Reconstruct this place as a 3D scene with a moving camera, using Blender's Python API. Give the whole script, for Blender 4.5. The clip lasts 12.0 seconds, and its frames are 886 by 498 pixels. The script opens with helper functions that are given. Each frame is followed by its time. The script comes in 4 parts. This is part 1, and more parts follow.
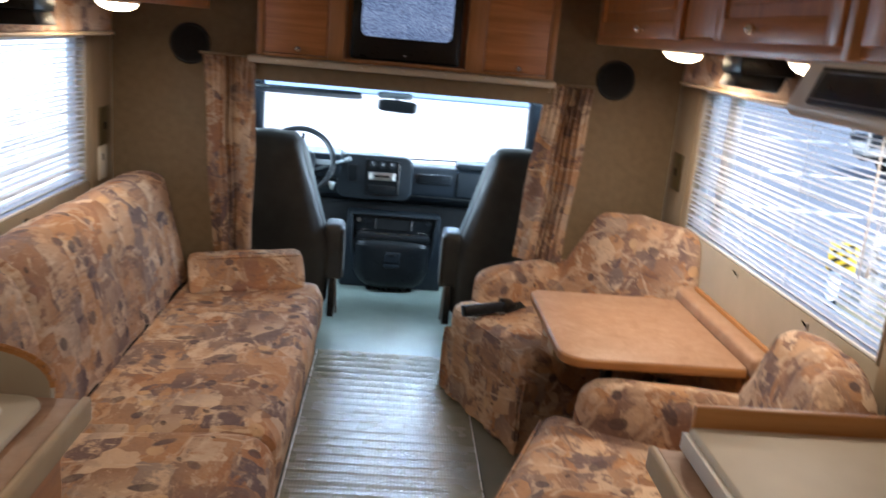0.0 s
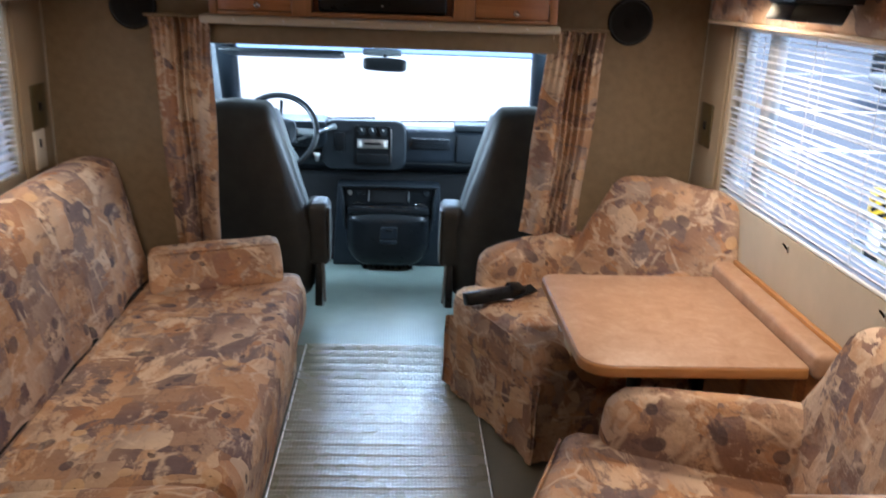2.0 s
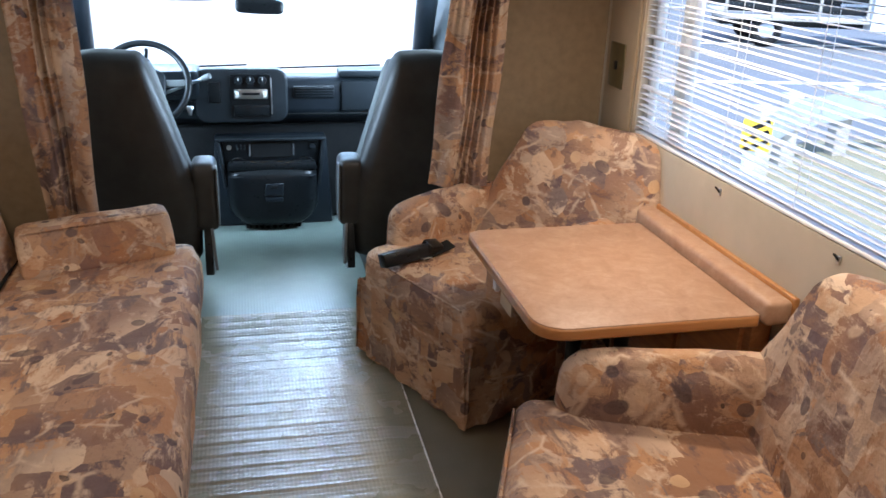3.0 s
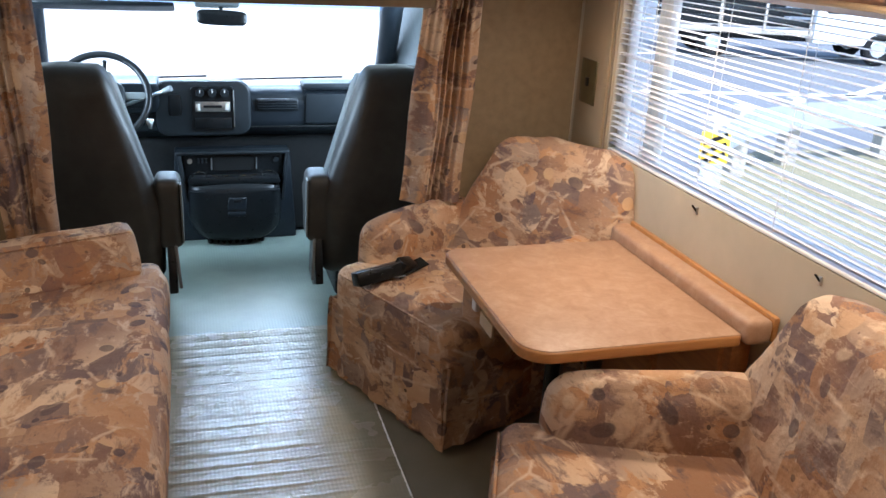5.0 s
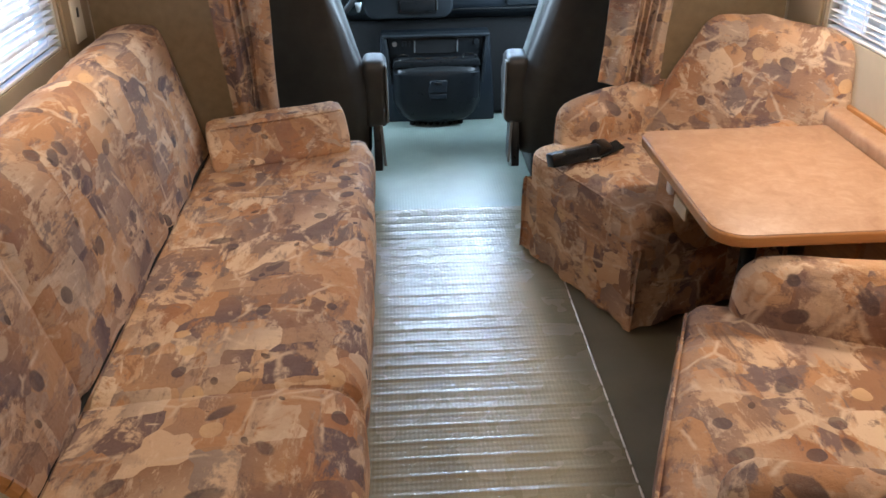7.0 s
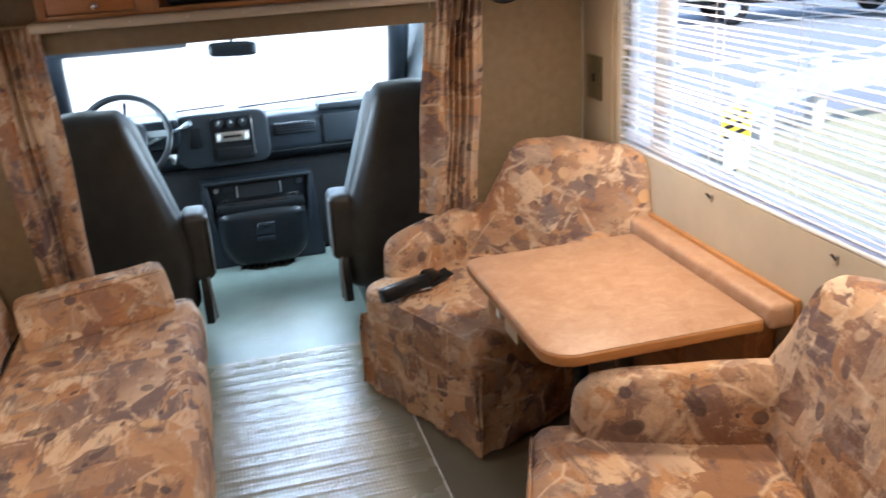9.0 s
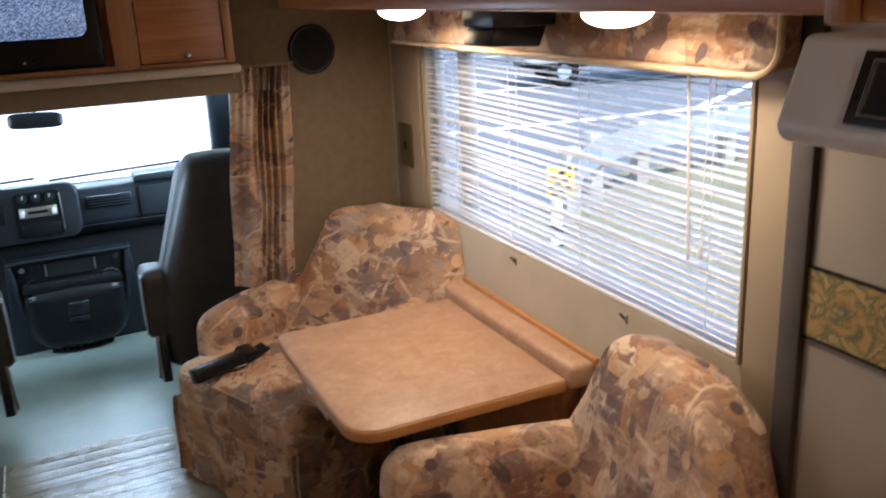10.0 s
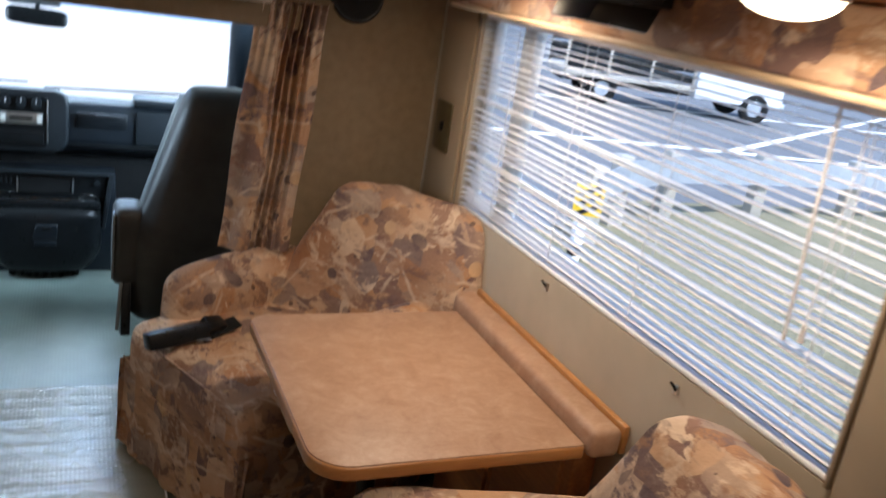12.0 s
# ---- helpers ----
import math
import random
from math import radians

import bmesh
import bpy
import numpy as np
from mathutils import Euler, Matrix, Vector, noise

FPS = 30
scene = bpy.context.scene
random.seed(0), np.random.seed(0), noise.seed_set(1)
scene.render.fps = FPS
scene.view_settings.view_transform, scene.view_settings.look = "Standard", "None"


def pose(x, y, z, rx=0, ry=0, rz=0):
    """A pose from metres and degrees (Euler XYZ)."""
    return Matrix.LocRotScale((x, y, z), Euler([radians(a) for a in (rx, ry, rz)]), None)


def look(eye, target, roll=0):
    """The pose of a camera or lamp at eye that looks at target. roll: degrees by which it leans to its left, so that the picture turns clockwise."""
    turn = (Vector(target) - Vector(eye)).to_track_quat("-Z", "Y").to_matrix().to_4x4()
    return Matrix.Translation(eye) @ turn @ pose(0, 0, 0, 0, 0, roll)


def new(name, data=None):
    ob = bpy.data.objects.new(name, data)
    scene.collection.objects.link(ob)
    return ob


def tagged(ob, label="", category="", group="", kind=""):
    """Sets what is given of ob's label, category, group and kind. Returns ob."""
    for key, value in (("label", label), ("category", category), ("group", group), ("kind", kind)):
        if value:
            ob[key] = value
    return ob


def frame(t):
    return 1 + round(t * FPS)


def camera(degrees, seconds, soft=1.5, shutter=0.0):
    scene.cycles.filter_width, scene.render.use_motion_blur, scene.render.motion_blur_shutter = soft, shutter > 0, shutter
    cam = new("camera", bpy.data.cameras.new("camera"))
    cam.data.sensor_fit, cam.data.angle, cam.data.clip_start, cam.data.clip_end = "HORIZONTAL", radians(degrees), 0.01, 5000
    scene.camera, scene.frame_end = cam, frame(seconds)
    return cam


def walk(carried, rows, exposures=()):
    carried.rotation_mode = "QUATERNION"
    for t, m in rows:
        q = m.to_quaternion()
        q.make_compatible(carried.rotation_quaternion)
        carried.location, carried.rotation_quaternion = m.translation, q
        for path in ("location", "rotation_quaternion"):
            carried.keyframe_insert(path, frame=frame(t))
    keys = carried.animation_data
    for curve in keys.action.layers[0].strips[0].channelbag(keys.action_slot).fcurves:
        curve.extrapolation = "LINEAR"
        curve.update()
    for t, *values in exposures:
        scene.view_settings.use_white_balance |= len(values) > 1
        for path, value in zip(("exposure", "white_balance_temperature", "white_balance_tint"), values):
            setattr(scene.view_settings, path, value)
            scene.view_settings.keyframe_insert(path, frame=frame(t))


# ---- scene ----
cam = camera(55.0, 12.0, shutter=0.5)
PATH = [
    (0, (0.012, 0.507, 1.539), (0.145, 2.441, 1.047), 5.2),
    (0.5, (0.036, 0.592, 1.516), (0.279, 2.494, 0.949), 1.8),
    (1, (0.09, 0.797, 1.496), (0.327, 2.697, 0.918), 1.7),
    (1.5, (0.147, 0.906, 1.527), (0.161, 2.842, 1.028), 2.4),
    (2, (0.101, 0.981, 1.516), (0.207, 2.887, 0.919), 2.1),
    (2.5, (-0.019, 1.112, 1.501), (0.286, 2.97, 0.826), 2.3),
    (3, (-0.076, 1.209, 1.504), (0.363, 3.024, 0.787), 2.1),
    (5, (-0.141, 1.27, 1.524), (0.41, 3.061, 0.827), 3.0),
    (5.5, (-0.111, 1.296, 1.523), (0.277, 3.098, 0.748), 1.8),
    (6, (-0.158, 1.25, 1.519), (-0.03, 3.031, 0.619), -0.3),
    (6.5, (-0.157, 1.196, 1.521), (-0.079, 2.955, 0.572), -0.8),
    (8.5, (-0.097, 1.221, 1.558), (0.215, 3.03, 0.763), -2.4),
    (9, (-0.091, 1.234, 1.582), (0.37, 3.047, 0.876), -3.5),
    (9.5, (0.043, 1.235, 1.571), (0.654, 3.024, 0.918), -4.5),
    (10, (0.059, 1.223, 1.595), (0.851, 2.962, 1.003), -2.8),
    (10.5, (0.026, 1.233, 1.615), (0.883, 2.977, 1.139), 0.3),
    (11, (0.009, 1.266, 1.622), (0.903, 3.02, 1.269), 3.4),
    (11.5, (0.053, 1.357, 1.582), (0.92, 3.103, 1.136), 4.2),
    (12, (0.161, 1.601, 1.506), (0.957, 3.331, 0.893), 8.8),
]
EXPOSURES = [(t, stops, kelvin, 10) for t, stops, kelvin in ((0.0, 2.0, 5550), (1.5, 1.93, 5400), (3.0, 2.08, 5350), (5.5, 2.1, 5600), (6.5, 2.31, 5650), (8.5, 2.38, 5650), (9.0, 2.40, 5650), (9.5, 2.16, 5650), (10.5, 1.72, 5550), (11.0, 1.78, 5550), (11.5, 1.75, 5550), (12.0, 1.55, 5600))]
walk(cam, [(t, look(eye, target, roll)) for t, eye, target, roll in PATH], EXPOSURES)

# ---- world, sun ----
SUN_UP, SUN_ROUND = 55.0, 178.0          # elevation; bearing clockwise from +y
world = bpy.data.worlds.new("sky")
scene.world = world
world.use_nodes = True
wn = world.node_tree
sky = wn.nodes.new("ShaderNodeTexSky")
sky.sky_type, sky.sun_disc = "NISHITA", False
sky.sun_elevation, sky.sun_rotation = radians(SUN_UP), radians(SUN_ROUND)
wn.links.new(sky.outputs[0], wn.nodes["Background"].inputs[0])
wn.nodes["Background"].inputs[1].default_value = 0.13
sun = new("sun", bpy.data.lights.new("sun", "SUN"))
sun.data.energy, sun.data.angle, sun.data.color = 2.6, radians(0.5), (1.0, 0.95, 0.88)
sun_from = Vector((math.sin(radians(SUN_ROUND)) * math.cos(radians(SUN_UP)), math.cos(radians(SUN_ROUND)) * math.cos(radians(SUN_UP)), math.sin(radians(SUN_UP))))
sun.matrix_world = look(sun_from * 30, (0, 0, 0))
LAMP_WATTS = 1.2
LAMP_COLOUR = (1.0, 0.74, 0.50)
# skylight falling through the windscreen
cab_sky = new("cab_sky", bpy.data.lights.new("cab_sky", "AREA"))
cab_sky.data.shape, cab_sky.data.size, cab_sky.data.size_y = "RECTANGLE", 1.8, 0.9
cab_sky.data.energy, cab_sky.data.color = 21.0, (0.78, 0.92, 1.0)
cab_sky.matrix_world = look((0, 6.55, 1.75), (0, 5.0, 0.55))
for side in (-1, 1):
    door_sky = new("door_sky", bpy.data.lights.new("door_sky", "AREA"))
    door_sky.data.shape, door_sky.data.size, door_sky.data.size_y = "RECTANGLE", 0.55, 0.46
    door_sky.data.energy, door_sky.data.color = 7.5, (0.75, 0.91, 1.0)
    door_sky.matrix_world = look((side * 0.965, 5.02, 0.97), (0, 5.15, 0.75))
LAMP_SPOTS = [(0.935, 3.33, 2.0), (0.96, 2.445, 1.0), (-0.885, 3.33, 1.0), (-0.865, 2.39, 0.3)]     # place and share of LAMP_WATTS


# ---- materials ----
class Mat:
    """A node material with short helpers."""

    def __init__(self, name, rough=0.6, metal=0.0, **more):
        self.m = bpy.data.materials.new(name)
        self.m.use_nodes = True
        self.t = self.m.node_tree
        self.b = self.t.nodes["Principled BSDF"]
        self.b.inputs["Roughness"].default_value = rough
        self.b.inputs["Metallic"].default_value = metal
        self.co = self.node("ShaderNodeTexCoord").outputs["Object"]

    def node(self, kind):
        return self.t.nodes.new(kind)

    def link(self, a, b):
        self.t.links.new(a, b)

    def mapped(self, scale=(1, 1, 1), turn=(0, 0, 0), src=None):
        n = self.node("ShaderNodeMapping")
        n.inputs["Scale"].default_value = scale
        n.inputs["Rotation"].default_value = [radians(a) for a in turn]
        self.link(src or self.co, n.inputs["Vector"])
        return n.outputs[0]

    def noise(self, scale, detail=4.0, src=None, rough=0.55, distort=0.0):
        n = self.node("ShaderNodeTexNoise")
        n.inputs["Scale"].default_value, n.inputs["Detail"].default_value = scale, detail
        n.inputs["Roughness"].default_value, n.inputs["Distortion"].default_value = rough, distort
        self.link(src or self.co, n.inputs["Vector"])
        return n.outputs["Fac"]

    def ramp(self, fac, stops, hard=False):
        n = self.node("ShaderNodeValToRGB")
        n.color_ramp.interpolation = "CONSTANT" if hard else "LINEAR"
        e = n.color_ramp.elements
        while len(e) < len(stops):
            e.new(0.5)
        for el, (p, c) in zip(e, stops):
            el.position = p
            el.color = (*c, 1) if len(c) == 3 else c
        self.link(fac, n.inputs[0])
        return n.outputs[0]

    def mix(self, fac, a, b, mode="MIX"):
        n = self.node("ShaderNodeMix")
        n.data_type, n.blend_type = "RGBA", mode
        for sock, v in ((n.inputs[0], fac), (n.inputs[6], a), (n.inputs[7], b)):
            if isinstance(v, (int, float)):
                sock.default_value = v
            elif isinstance(v, tuple):
                sock.default_value = (*v, 1)
            else:
                self.link(v, sock)
        return n.outputs[2]

    def math(self, op, a, b=0.0):
        n = self.node("ShaderNodeMath")
        n.operation = op
        for sock, v in zip(n.inputs, (a, b)):
            if isinstance(v, (int, float)):
                sock.default_value = v
            else:
                self.link(v, sock)
        return n.outputs[0]

    def colour(self, c):
        if isinstance(c, tuple):
            self.b.inputs["Base Color"].default_value = (*c, 1)
        else:
            self.link(c, self.b.inputs["Base Color"])
        return self

    def rough(self, fac, low, high):
        n = self.node("ShaderNodeMapRange")
        n.inputs[3].default_value, n.inputs[4].default_value = low, high
        self.link(fac, n.inputs[0])
        self.link(n.outputs[0], self.b.inputs["Roughness"])
        return self

    def bump(self, h, strength=0.3, distance=0.002):
        n = self.node("ShaderNodeBump")
        n.inputs["Strength"].default_value, n.inputs["Distance"].default_value = strength, distance
        self.link(h, n.inputs["Height"])
        self.link(n.outputs[0], self.b.inputs["Normal"])
        return self


def plain(name, c, rough=0.6, metal=0.0, vary=0.12, scale=18.0, bump=0.15, grain=220.0):
    m = Mat(name, rough, metal)
    n = m.noise(scale, 5)
    lo = tuple(max(0, v * (1 - vary)) for v in c)
    hi = tuple(min(1, v * (1 + vary)) for v in c)
    m.colour(m.ramp(n, [(0.3, lo), (0.7, hi)]))
    m.rough(m.noise(scale * 2.7, 3), max(0.02, rough - 0.08), min(1, rough + 0.08))
    if bump:
        m.bump(m.noise(grain, 3), bump, 0.001)
    return m.m


def printed_fabric(name, seedshift=0.0, tone=1.0):
    """Tan upholstery printed with overlapping brushed patches, almond leaves, seeds and short dark strokes."""
    m = Mat(name, 0.85)

    def vmath(op, a, b):
        n = m.node("ShaderNodeVectorMath")
        n.operation = op
        for sock, v in zip(n.inputs, (a, b)):
            if isinstance(v, tuple):
                sock.default_value = v
            else:
                m.link(v, sock)
        return n
    base = vmath("ADD", m.co, (seedshift, seedshift * 0.7, seedshift * 0.3)).outputs[0]
    warp = m.node("ShaderNodeTexNoise")
    warp.inputs["Scale"].default_value, warp.inputs["Detail"].default_value = 14.0, 3.0
    m.link(base, warp.inputs["Vector"])
    warped = vmath("ADD", base, vmath("MULTIPLY", warp.outputs["Color"], (0.024, 0.024, 0.024)).outputs[0]).outputs[0]

    def c(r, g, b):
        return (r * tone * 0.98, g * tone * 1.025, b * tone * 1.09)

    def cells(scale, src, shift, metric="EUCLIDEAN"):
        moved_src = vmath("ADD", src, (shift, shift * 1.7, -shift)).outputs[0]
        v = m.node("ShaderNodeTexVoronoi")
        v.distance = metric
        v.inputs["Scale"].default_value = scale
        m.link(moved_src, v.inputs["Vector"])
        h = m.node("ShaderNodeSeparateColor")
        m.link(v.outputs["Color"], h.inputs[0])
        local = vmath("SUBTRACT", moved_src, v.outputs["Position"]).outputs[0]
        axis = vmath("NORMALIZE", vmath("SUBTRACT", v.outputs["Color"], (0.5, 0.5, 0.5)).outputs[0], (0, 0, 0)).outputs[0]
        along = vmath("DOT_PRODUCT", local, axis).outputs["Value"]
        across = vmath("LENGTH", vmath("CROSS_PRODUCT", local, axis).outputs[0], (0, 0, 0)).outputs["Value"]
        return h, along, across
    palette = [(0.0, c(0.30, 0.120, 0.044)), (0.14, c(0.44, 0.235, 0.105)), (0.30, c(0.62, 0.45, 0.295)), (0.42, c(0.110, 0.070, 0.072)), (0.56, c(0.27, 0.128, 0.056)), (0.70, c(0.50, 0.29, 0.145)), (0.84, c(0.125, 0.082, 0.084)), (1.0, c(0.46, 0.25, 0.115))]
    ground = None
    for scale, shift in ((5.2, 0.0), (7.4, 3.3), (9.5, 7.9)):
        h, along, across = cells(scale, warped, shift, "CHEBYCHEV")
        tint = m.ramp(h.outputs[0], palette)
        # each brushed patch fades from one hue into another along its own direction
        grad = m.ramp(m.math("ADD", 0.5, m.math("MULTIPLY", along, 6.0)), [(0.15, (0, 0, 0)), (0.95, (0.8, 0.8, 0.8))])
        tint = m.mix(grad, tint, m.ramp(h.outputs[1], [(0.38, c(0.60, 0.42, 0.265)), (0.48, c(0.100, 0.064, 0.066)), (0.68, c(0.125, 0.080, 0.080)), (0.78, c(0.38, 0.18, 0.072))]))
        brushed = m.noise(7.0, 8, m.mapped((1.0, 0.55, 1.0), (0, 0, 12), vmath("ADD", base, (shift, 0, shift)).outputs[0]), 0.72, 0.5)
        ground = tint if ground is None else m.mix(m.ramp(brushed, [(0.485, (0, 0, 0)), (0.53, (1, 1, 1))]), ground, tint)
    # dry-brush streaks, dark and pale
    streak = m.noise(16, 7, m.mapped((1.0, 0.35, 1.6), (10, 15, 25), base), 0.75, 0.4)
    ground = m.mix(m.ramp(streak, [(0.55, (0, 0, 0)), (0.66, (0.75, 0.75, 0.75))]), ground, c(0.095, 0.056, 0.054))
    ground = m.mix(m.ramp(streak, [(0.34, (0.7, 0.7, 0.7)), (0.43, (0, 0, 0))]), ground, c(0.64, 0.47, 0.32))
    # pale torn rims of the patches
    rim = m.node("ShaderNodeTexVoronoi")
    rim.feature = "DISTANCE_TO_EDGE"
    rim.inputs["Scale"].default_value = 5.2
    m.link(warped, rim.inputs["Vector"])
    torn = m.math("MULTIPLY", m.ramp(rim.outputs["Distance"], [(0.005, (1, 1, 1)), (0.035, (0, 0, 0))]), m.ramp(m.noise(12, 4, base), [(0.5, (0, 0, 0)), (0.58, (0.8, 0.8, 0.8))]))
    ground = m.mix(torn, ground, c(0.58, 0.42, 0.28))
    # scale, shift, length, width, share of cells, softness, colour
    for scale, shift, length, width, share, soft_edge, col in (
            (7.0, 1.1, 0.056, 0.022, 0.66, 0.40, c(0.052, 0.034, 0.040)),
            (7.6, 5.7, 0.050, 0.019, 0.60, 0.16, c(0.058, 0.038, 0.044)),
            (7.5, 8.9, 0.050, 0.020, 0.35, 0.50, c(0.56, 0.39, 0.245)),
            (10.0, 2.3, 0.020, 0.0085, 0.60, 0.10, c(0.040, 0.022, 0.020)),
            (9.0, 9.7, 0.036, 0.0028, 0.65, 0.10, c(0.050, 0.028, 0.024)),
            (11.0, 4.2, 0.045, 0.0035, 0.55, 0.14, c(0.62, 0.46, 0.31)),
            (6.5, 6.1, 0.029, 0.025, 0.34, 0.10, c(0.55, 0.35, 0.175)),
            (6.5, 6.1, 0.014, 0.0030, 0.34, 0.08, c(0.07, 0.04, 0.03))):
        h, along, across = cells(scale, base, shift)
        u = m.math("DIVIDE", along, length)
        edge = m.math("SUBTRACT", m.math("MULTIPLY", m.math("SUBTRACT", 1.0, m.math("MULTIPLY", u, u)), width), across)
        edge = m.math("ADD", edge, m.math("MULTIPLY", m.math("SUBTRACT", m.noise(45, 4, base), 0.5), 0.006 if width > 0.01 else 0.001))
        inside = m.ramp(m.math("MULTIPLY", edge, 100), [(0.0, (0, 0, 0)), (soft_edge, (1, 1, 1))])
        chosen = m.math("LESS_THAN", h.outputs[2], share)
        shade = m.math("ADD", 0.72, m.math("MULTIPLY", u, 0.28))
        ground = m.mix(m.math("MULTIPLY", m.math("MULTIPLY", inside, chosen), shade), ground, col)
    fine = m.noise(380, 2, base)
    ground = m.mix(0.05, ground, m.ramp(fine, [(0.3, (0.12, 0.08, 0.06)), (0.7, (0.62, 0.48, 0.36))]), "MIX")
    m.colour(ground)
    wr = m.math("ADD", m.noise(9, 4, base), m.math("MULTIPLY", fine, 0.05))
    m.bump(wr, 0.7, 0.022)
    return m.m


def wood(name, dark, light, along="y", scale=7.0, rough=0.32):
    m = Mat(name, rough)
    stretch = {"x": (0.06, 1, 1), "y": (1, 0.06, 1), "z": (1, 1, 0.06)}[along]
    src = m.mapped(tuple(v * scale * 2.2 for v in stretch))
    rings = m.noise(2.2, 7, src, 0.62, 0.8)
    fine = m.noise(16, 3, src, 0.6)
    f = m.math("ADD", m.math("MULTIPLY", rings, 0.75), m.math("MULTIPLY", fine, 0.25))
    m.colour(m.ramp(f, [(0.32, dark), (0.5, tuple((a + b) / 2 for a, b in zip(dark, light))), (0.68, light)]))
    m.rough(rings, rough - 0.08, rough + 0.12)
    m.bump(fine, 0.12, 0.0008)
    m.b.inputs["Coat Weight"].default_value = 0.10
    m.b.inputs["Coat Roughness"].default_value = 0.25
    return m.m


FABRIC = printed_fabric("leaf_print_upholstery", 0.0, 0.98)
FABRIC_CURTAIN = printed_fabric("leaf_print_curtain", 3.7, 0.80)
FABRIC_VALANCE = printed_fabric("leaf_print_valance", 7.1, 1.05)
OLIVE = plain("olive_wall_fabric", (0.165, 0.120, 0.068), 0.9, 0, 0.10, 30, 0.4, 300)
BEIGE = plain("beige_wall_panel", (0.29, 0.225, 0.145), 0.6, 0, 0.06, 9, 0.2, 150)
SILL = plain("sill_panel", (0.425, 0.375, 0.285), 0.5, 0, 0.07, 7, 0.15, 120)
WALLPAPER = plain("galley_wall_paper", (0.29, 0.25, 0.195), 0.55, 0, 0.05, 8, 0.1, 150)
CEILING = plain("ceiling_vinyl", (0.62, 0.57, 0.48), 0.8, 0, 0.05, 12, 0.2, 200)
OAK_Y = wood("oak_cabinet_grain_lengthwise", (0.34, 0.130, 0.038), (0.60, 0.265, 0.09), "y")
OAK_Z = wood("oak_cabinet_upright_grain", (0.34, 0.133, 0.040), (0.62, 0.275, 0.092), "z")
OAK_X = wood("oak_cabinet_cross_grain", (0.31, 0.125, 0.04), (0.55, 0.25, 0.09), "x")
OAK_LIGHT = wood("honey_oak_frame", (0.31, 0.145, 0.052), (0.48, 0.24, 0.098), "z")
OAK_EDGE = wood("oak_table_edge", (0.33, 0.145, 0.042), (0.48, 0.235, 0.075), "x")
BLACK_PLASTIC = plain("black_plastic", (0.007, 0.008, 0.009), 0.30, 0, 0.2, 20, 0.25, 500)
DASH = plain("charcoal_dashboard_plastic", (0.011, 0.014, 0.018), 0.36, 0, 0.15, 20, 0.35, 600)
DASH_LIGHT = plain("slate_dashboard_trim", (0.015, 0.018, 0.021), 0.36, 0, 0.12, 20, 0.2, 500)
SEAT = plain("black_seat_vinyl", (0.025, 0.0235, 0.021), 0.47, 0, 0.25, 14, 0.5, 260)
SEAT_GREY = plain("grey_seat_side_vinyl", (0.12, 0.13, 0.13), 0.45, 0, 0.15, 14, 0.35, 300)
STEEL = plain("brushed_steel", (0.55, 0.56, 0.56), 0.32, 1.0, 0.1, 40, 0.1, 300)
CHROME = plain("chrome", (0.75, 0.74, 0.70), 0.12, 1.0, 0.04, 30, 0.0)
WHITE_PLASTIC = plain("white_plastic", (0.72, 0.70, 0.66), 0.4, 0, 0.05, 20, 0.05)
CREAM = plain("cream_enamel", (0.60, 0.55, 0.44), 0.5, 0, 0.04, 12, 0.05)
TAN_TRIM = plain("tan_trim", (0.50, 0.38, 0.23), 0.5, 0, 0.08, 16, 0.15)
SLAT = plain("white_blind_slat", (0.78, 0.78, 0.78), 0.4, 0, 0.05, 20, 0.0)
RUBBER = plain("black_rubber", (0.006, 0.006, 0.006), 0.85, 0, 0.2, 30, 0.3)
PLATE = plain("bronze_wall_plate", (0.10, 0.078, 0.034), 0.35, 0.5, 0.15, 30, 0.1)
HEADLINER = plain("pale_cab_headliner", (0.50, 0.49, 0.46), 0.9, 0, 0.06, 20, 0.3, 300)
DARK_STRIP = plain("dark_wall_strip", (0.055, 0.048, 0.042), 0.7, 0, 0.15, 16, 0.3, 200)
CAB_TRIM = plain("grey_cab_trim", (0.10, 0.115, 0.12), 0.6, 0, 0.1, 20, 0.2, 400)

# matt-grained plastics mirror less than clean gloss
for dull in (BLACK_PLASTIC, DASH, DASH_LIGHT, RUBBER):
    for nd in dull.node_tree.nodes:
        if nd.type == "BSDF_PRINCIPLED":
            nd.inputs["Specular IOR Level"].default_value = 0.28


def laminate():
    m = Mat("tan_marbled_laminate", 0.38)
    a = m.noise(16, 6, None, 0.7, 0.8)
    b = m.noise(70, 4, None, 0.65)
    f = m.math("ADD", m.math("MULTIPLY", a, 0.7), m.math("MULTIPLY", b, 0.3))
    m.colour(m.ramp(f, [(0.34, (0.31, 0.175, 0.100)), (0.5, (0.375, 0.228, 0.140)), (0.66, (0.44, 0.295, 0.195))]))
    m.rough(b, 0.42, 0.58)
    return m.m


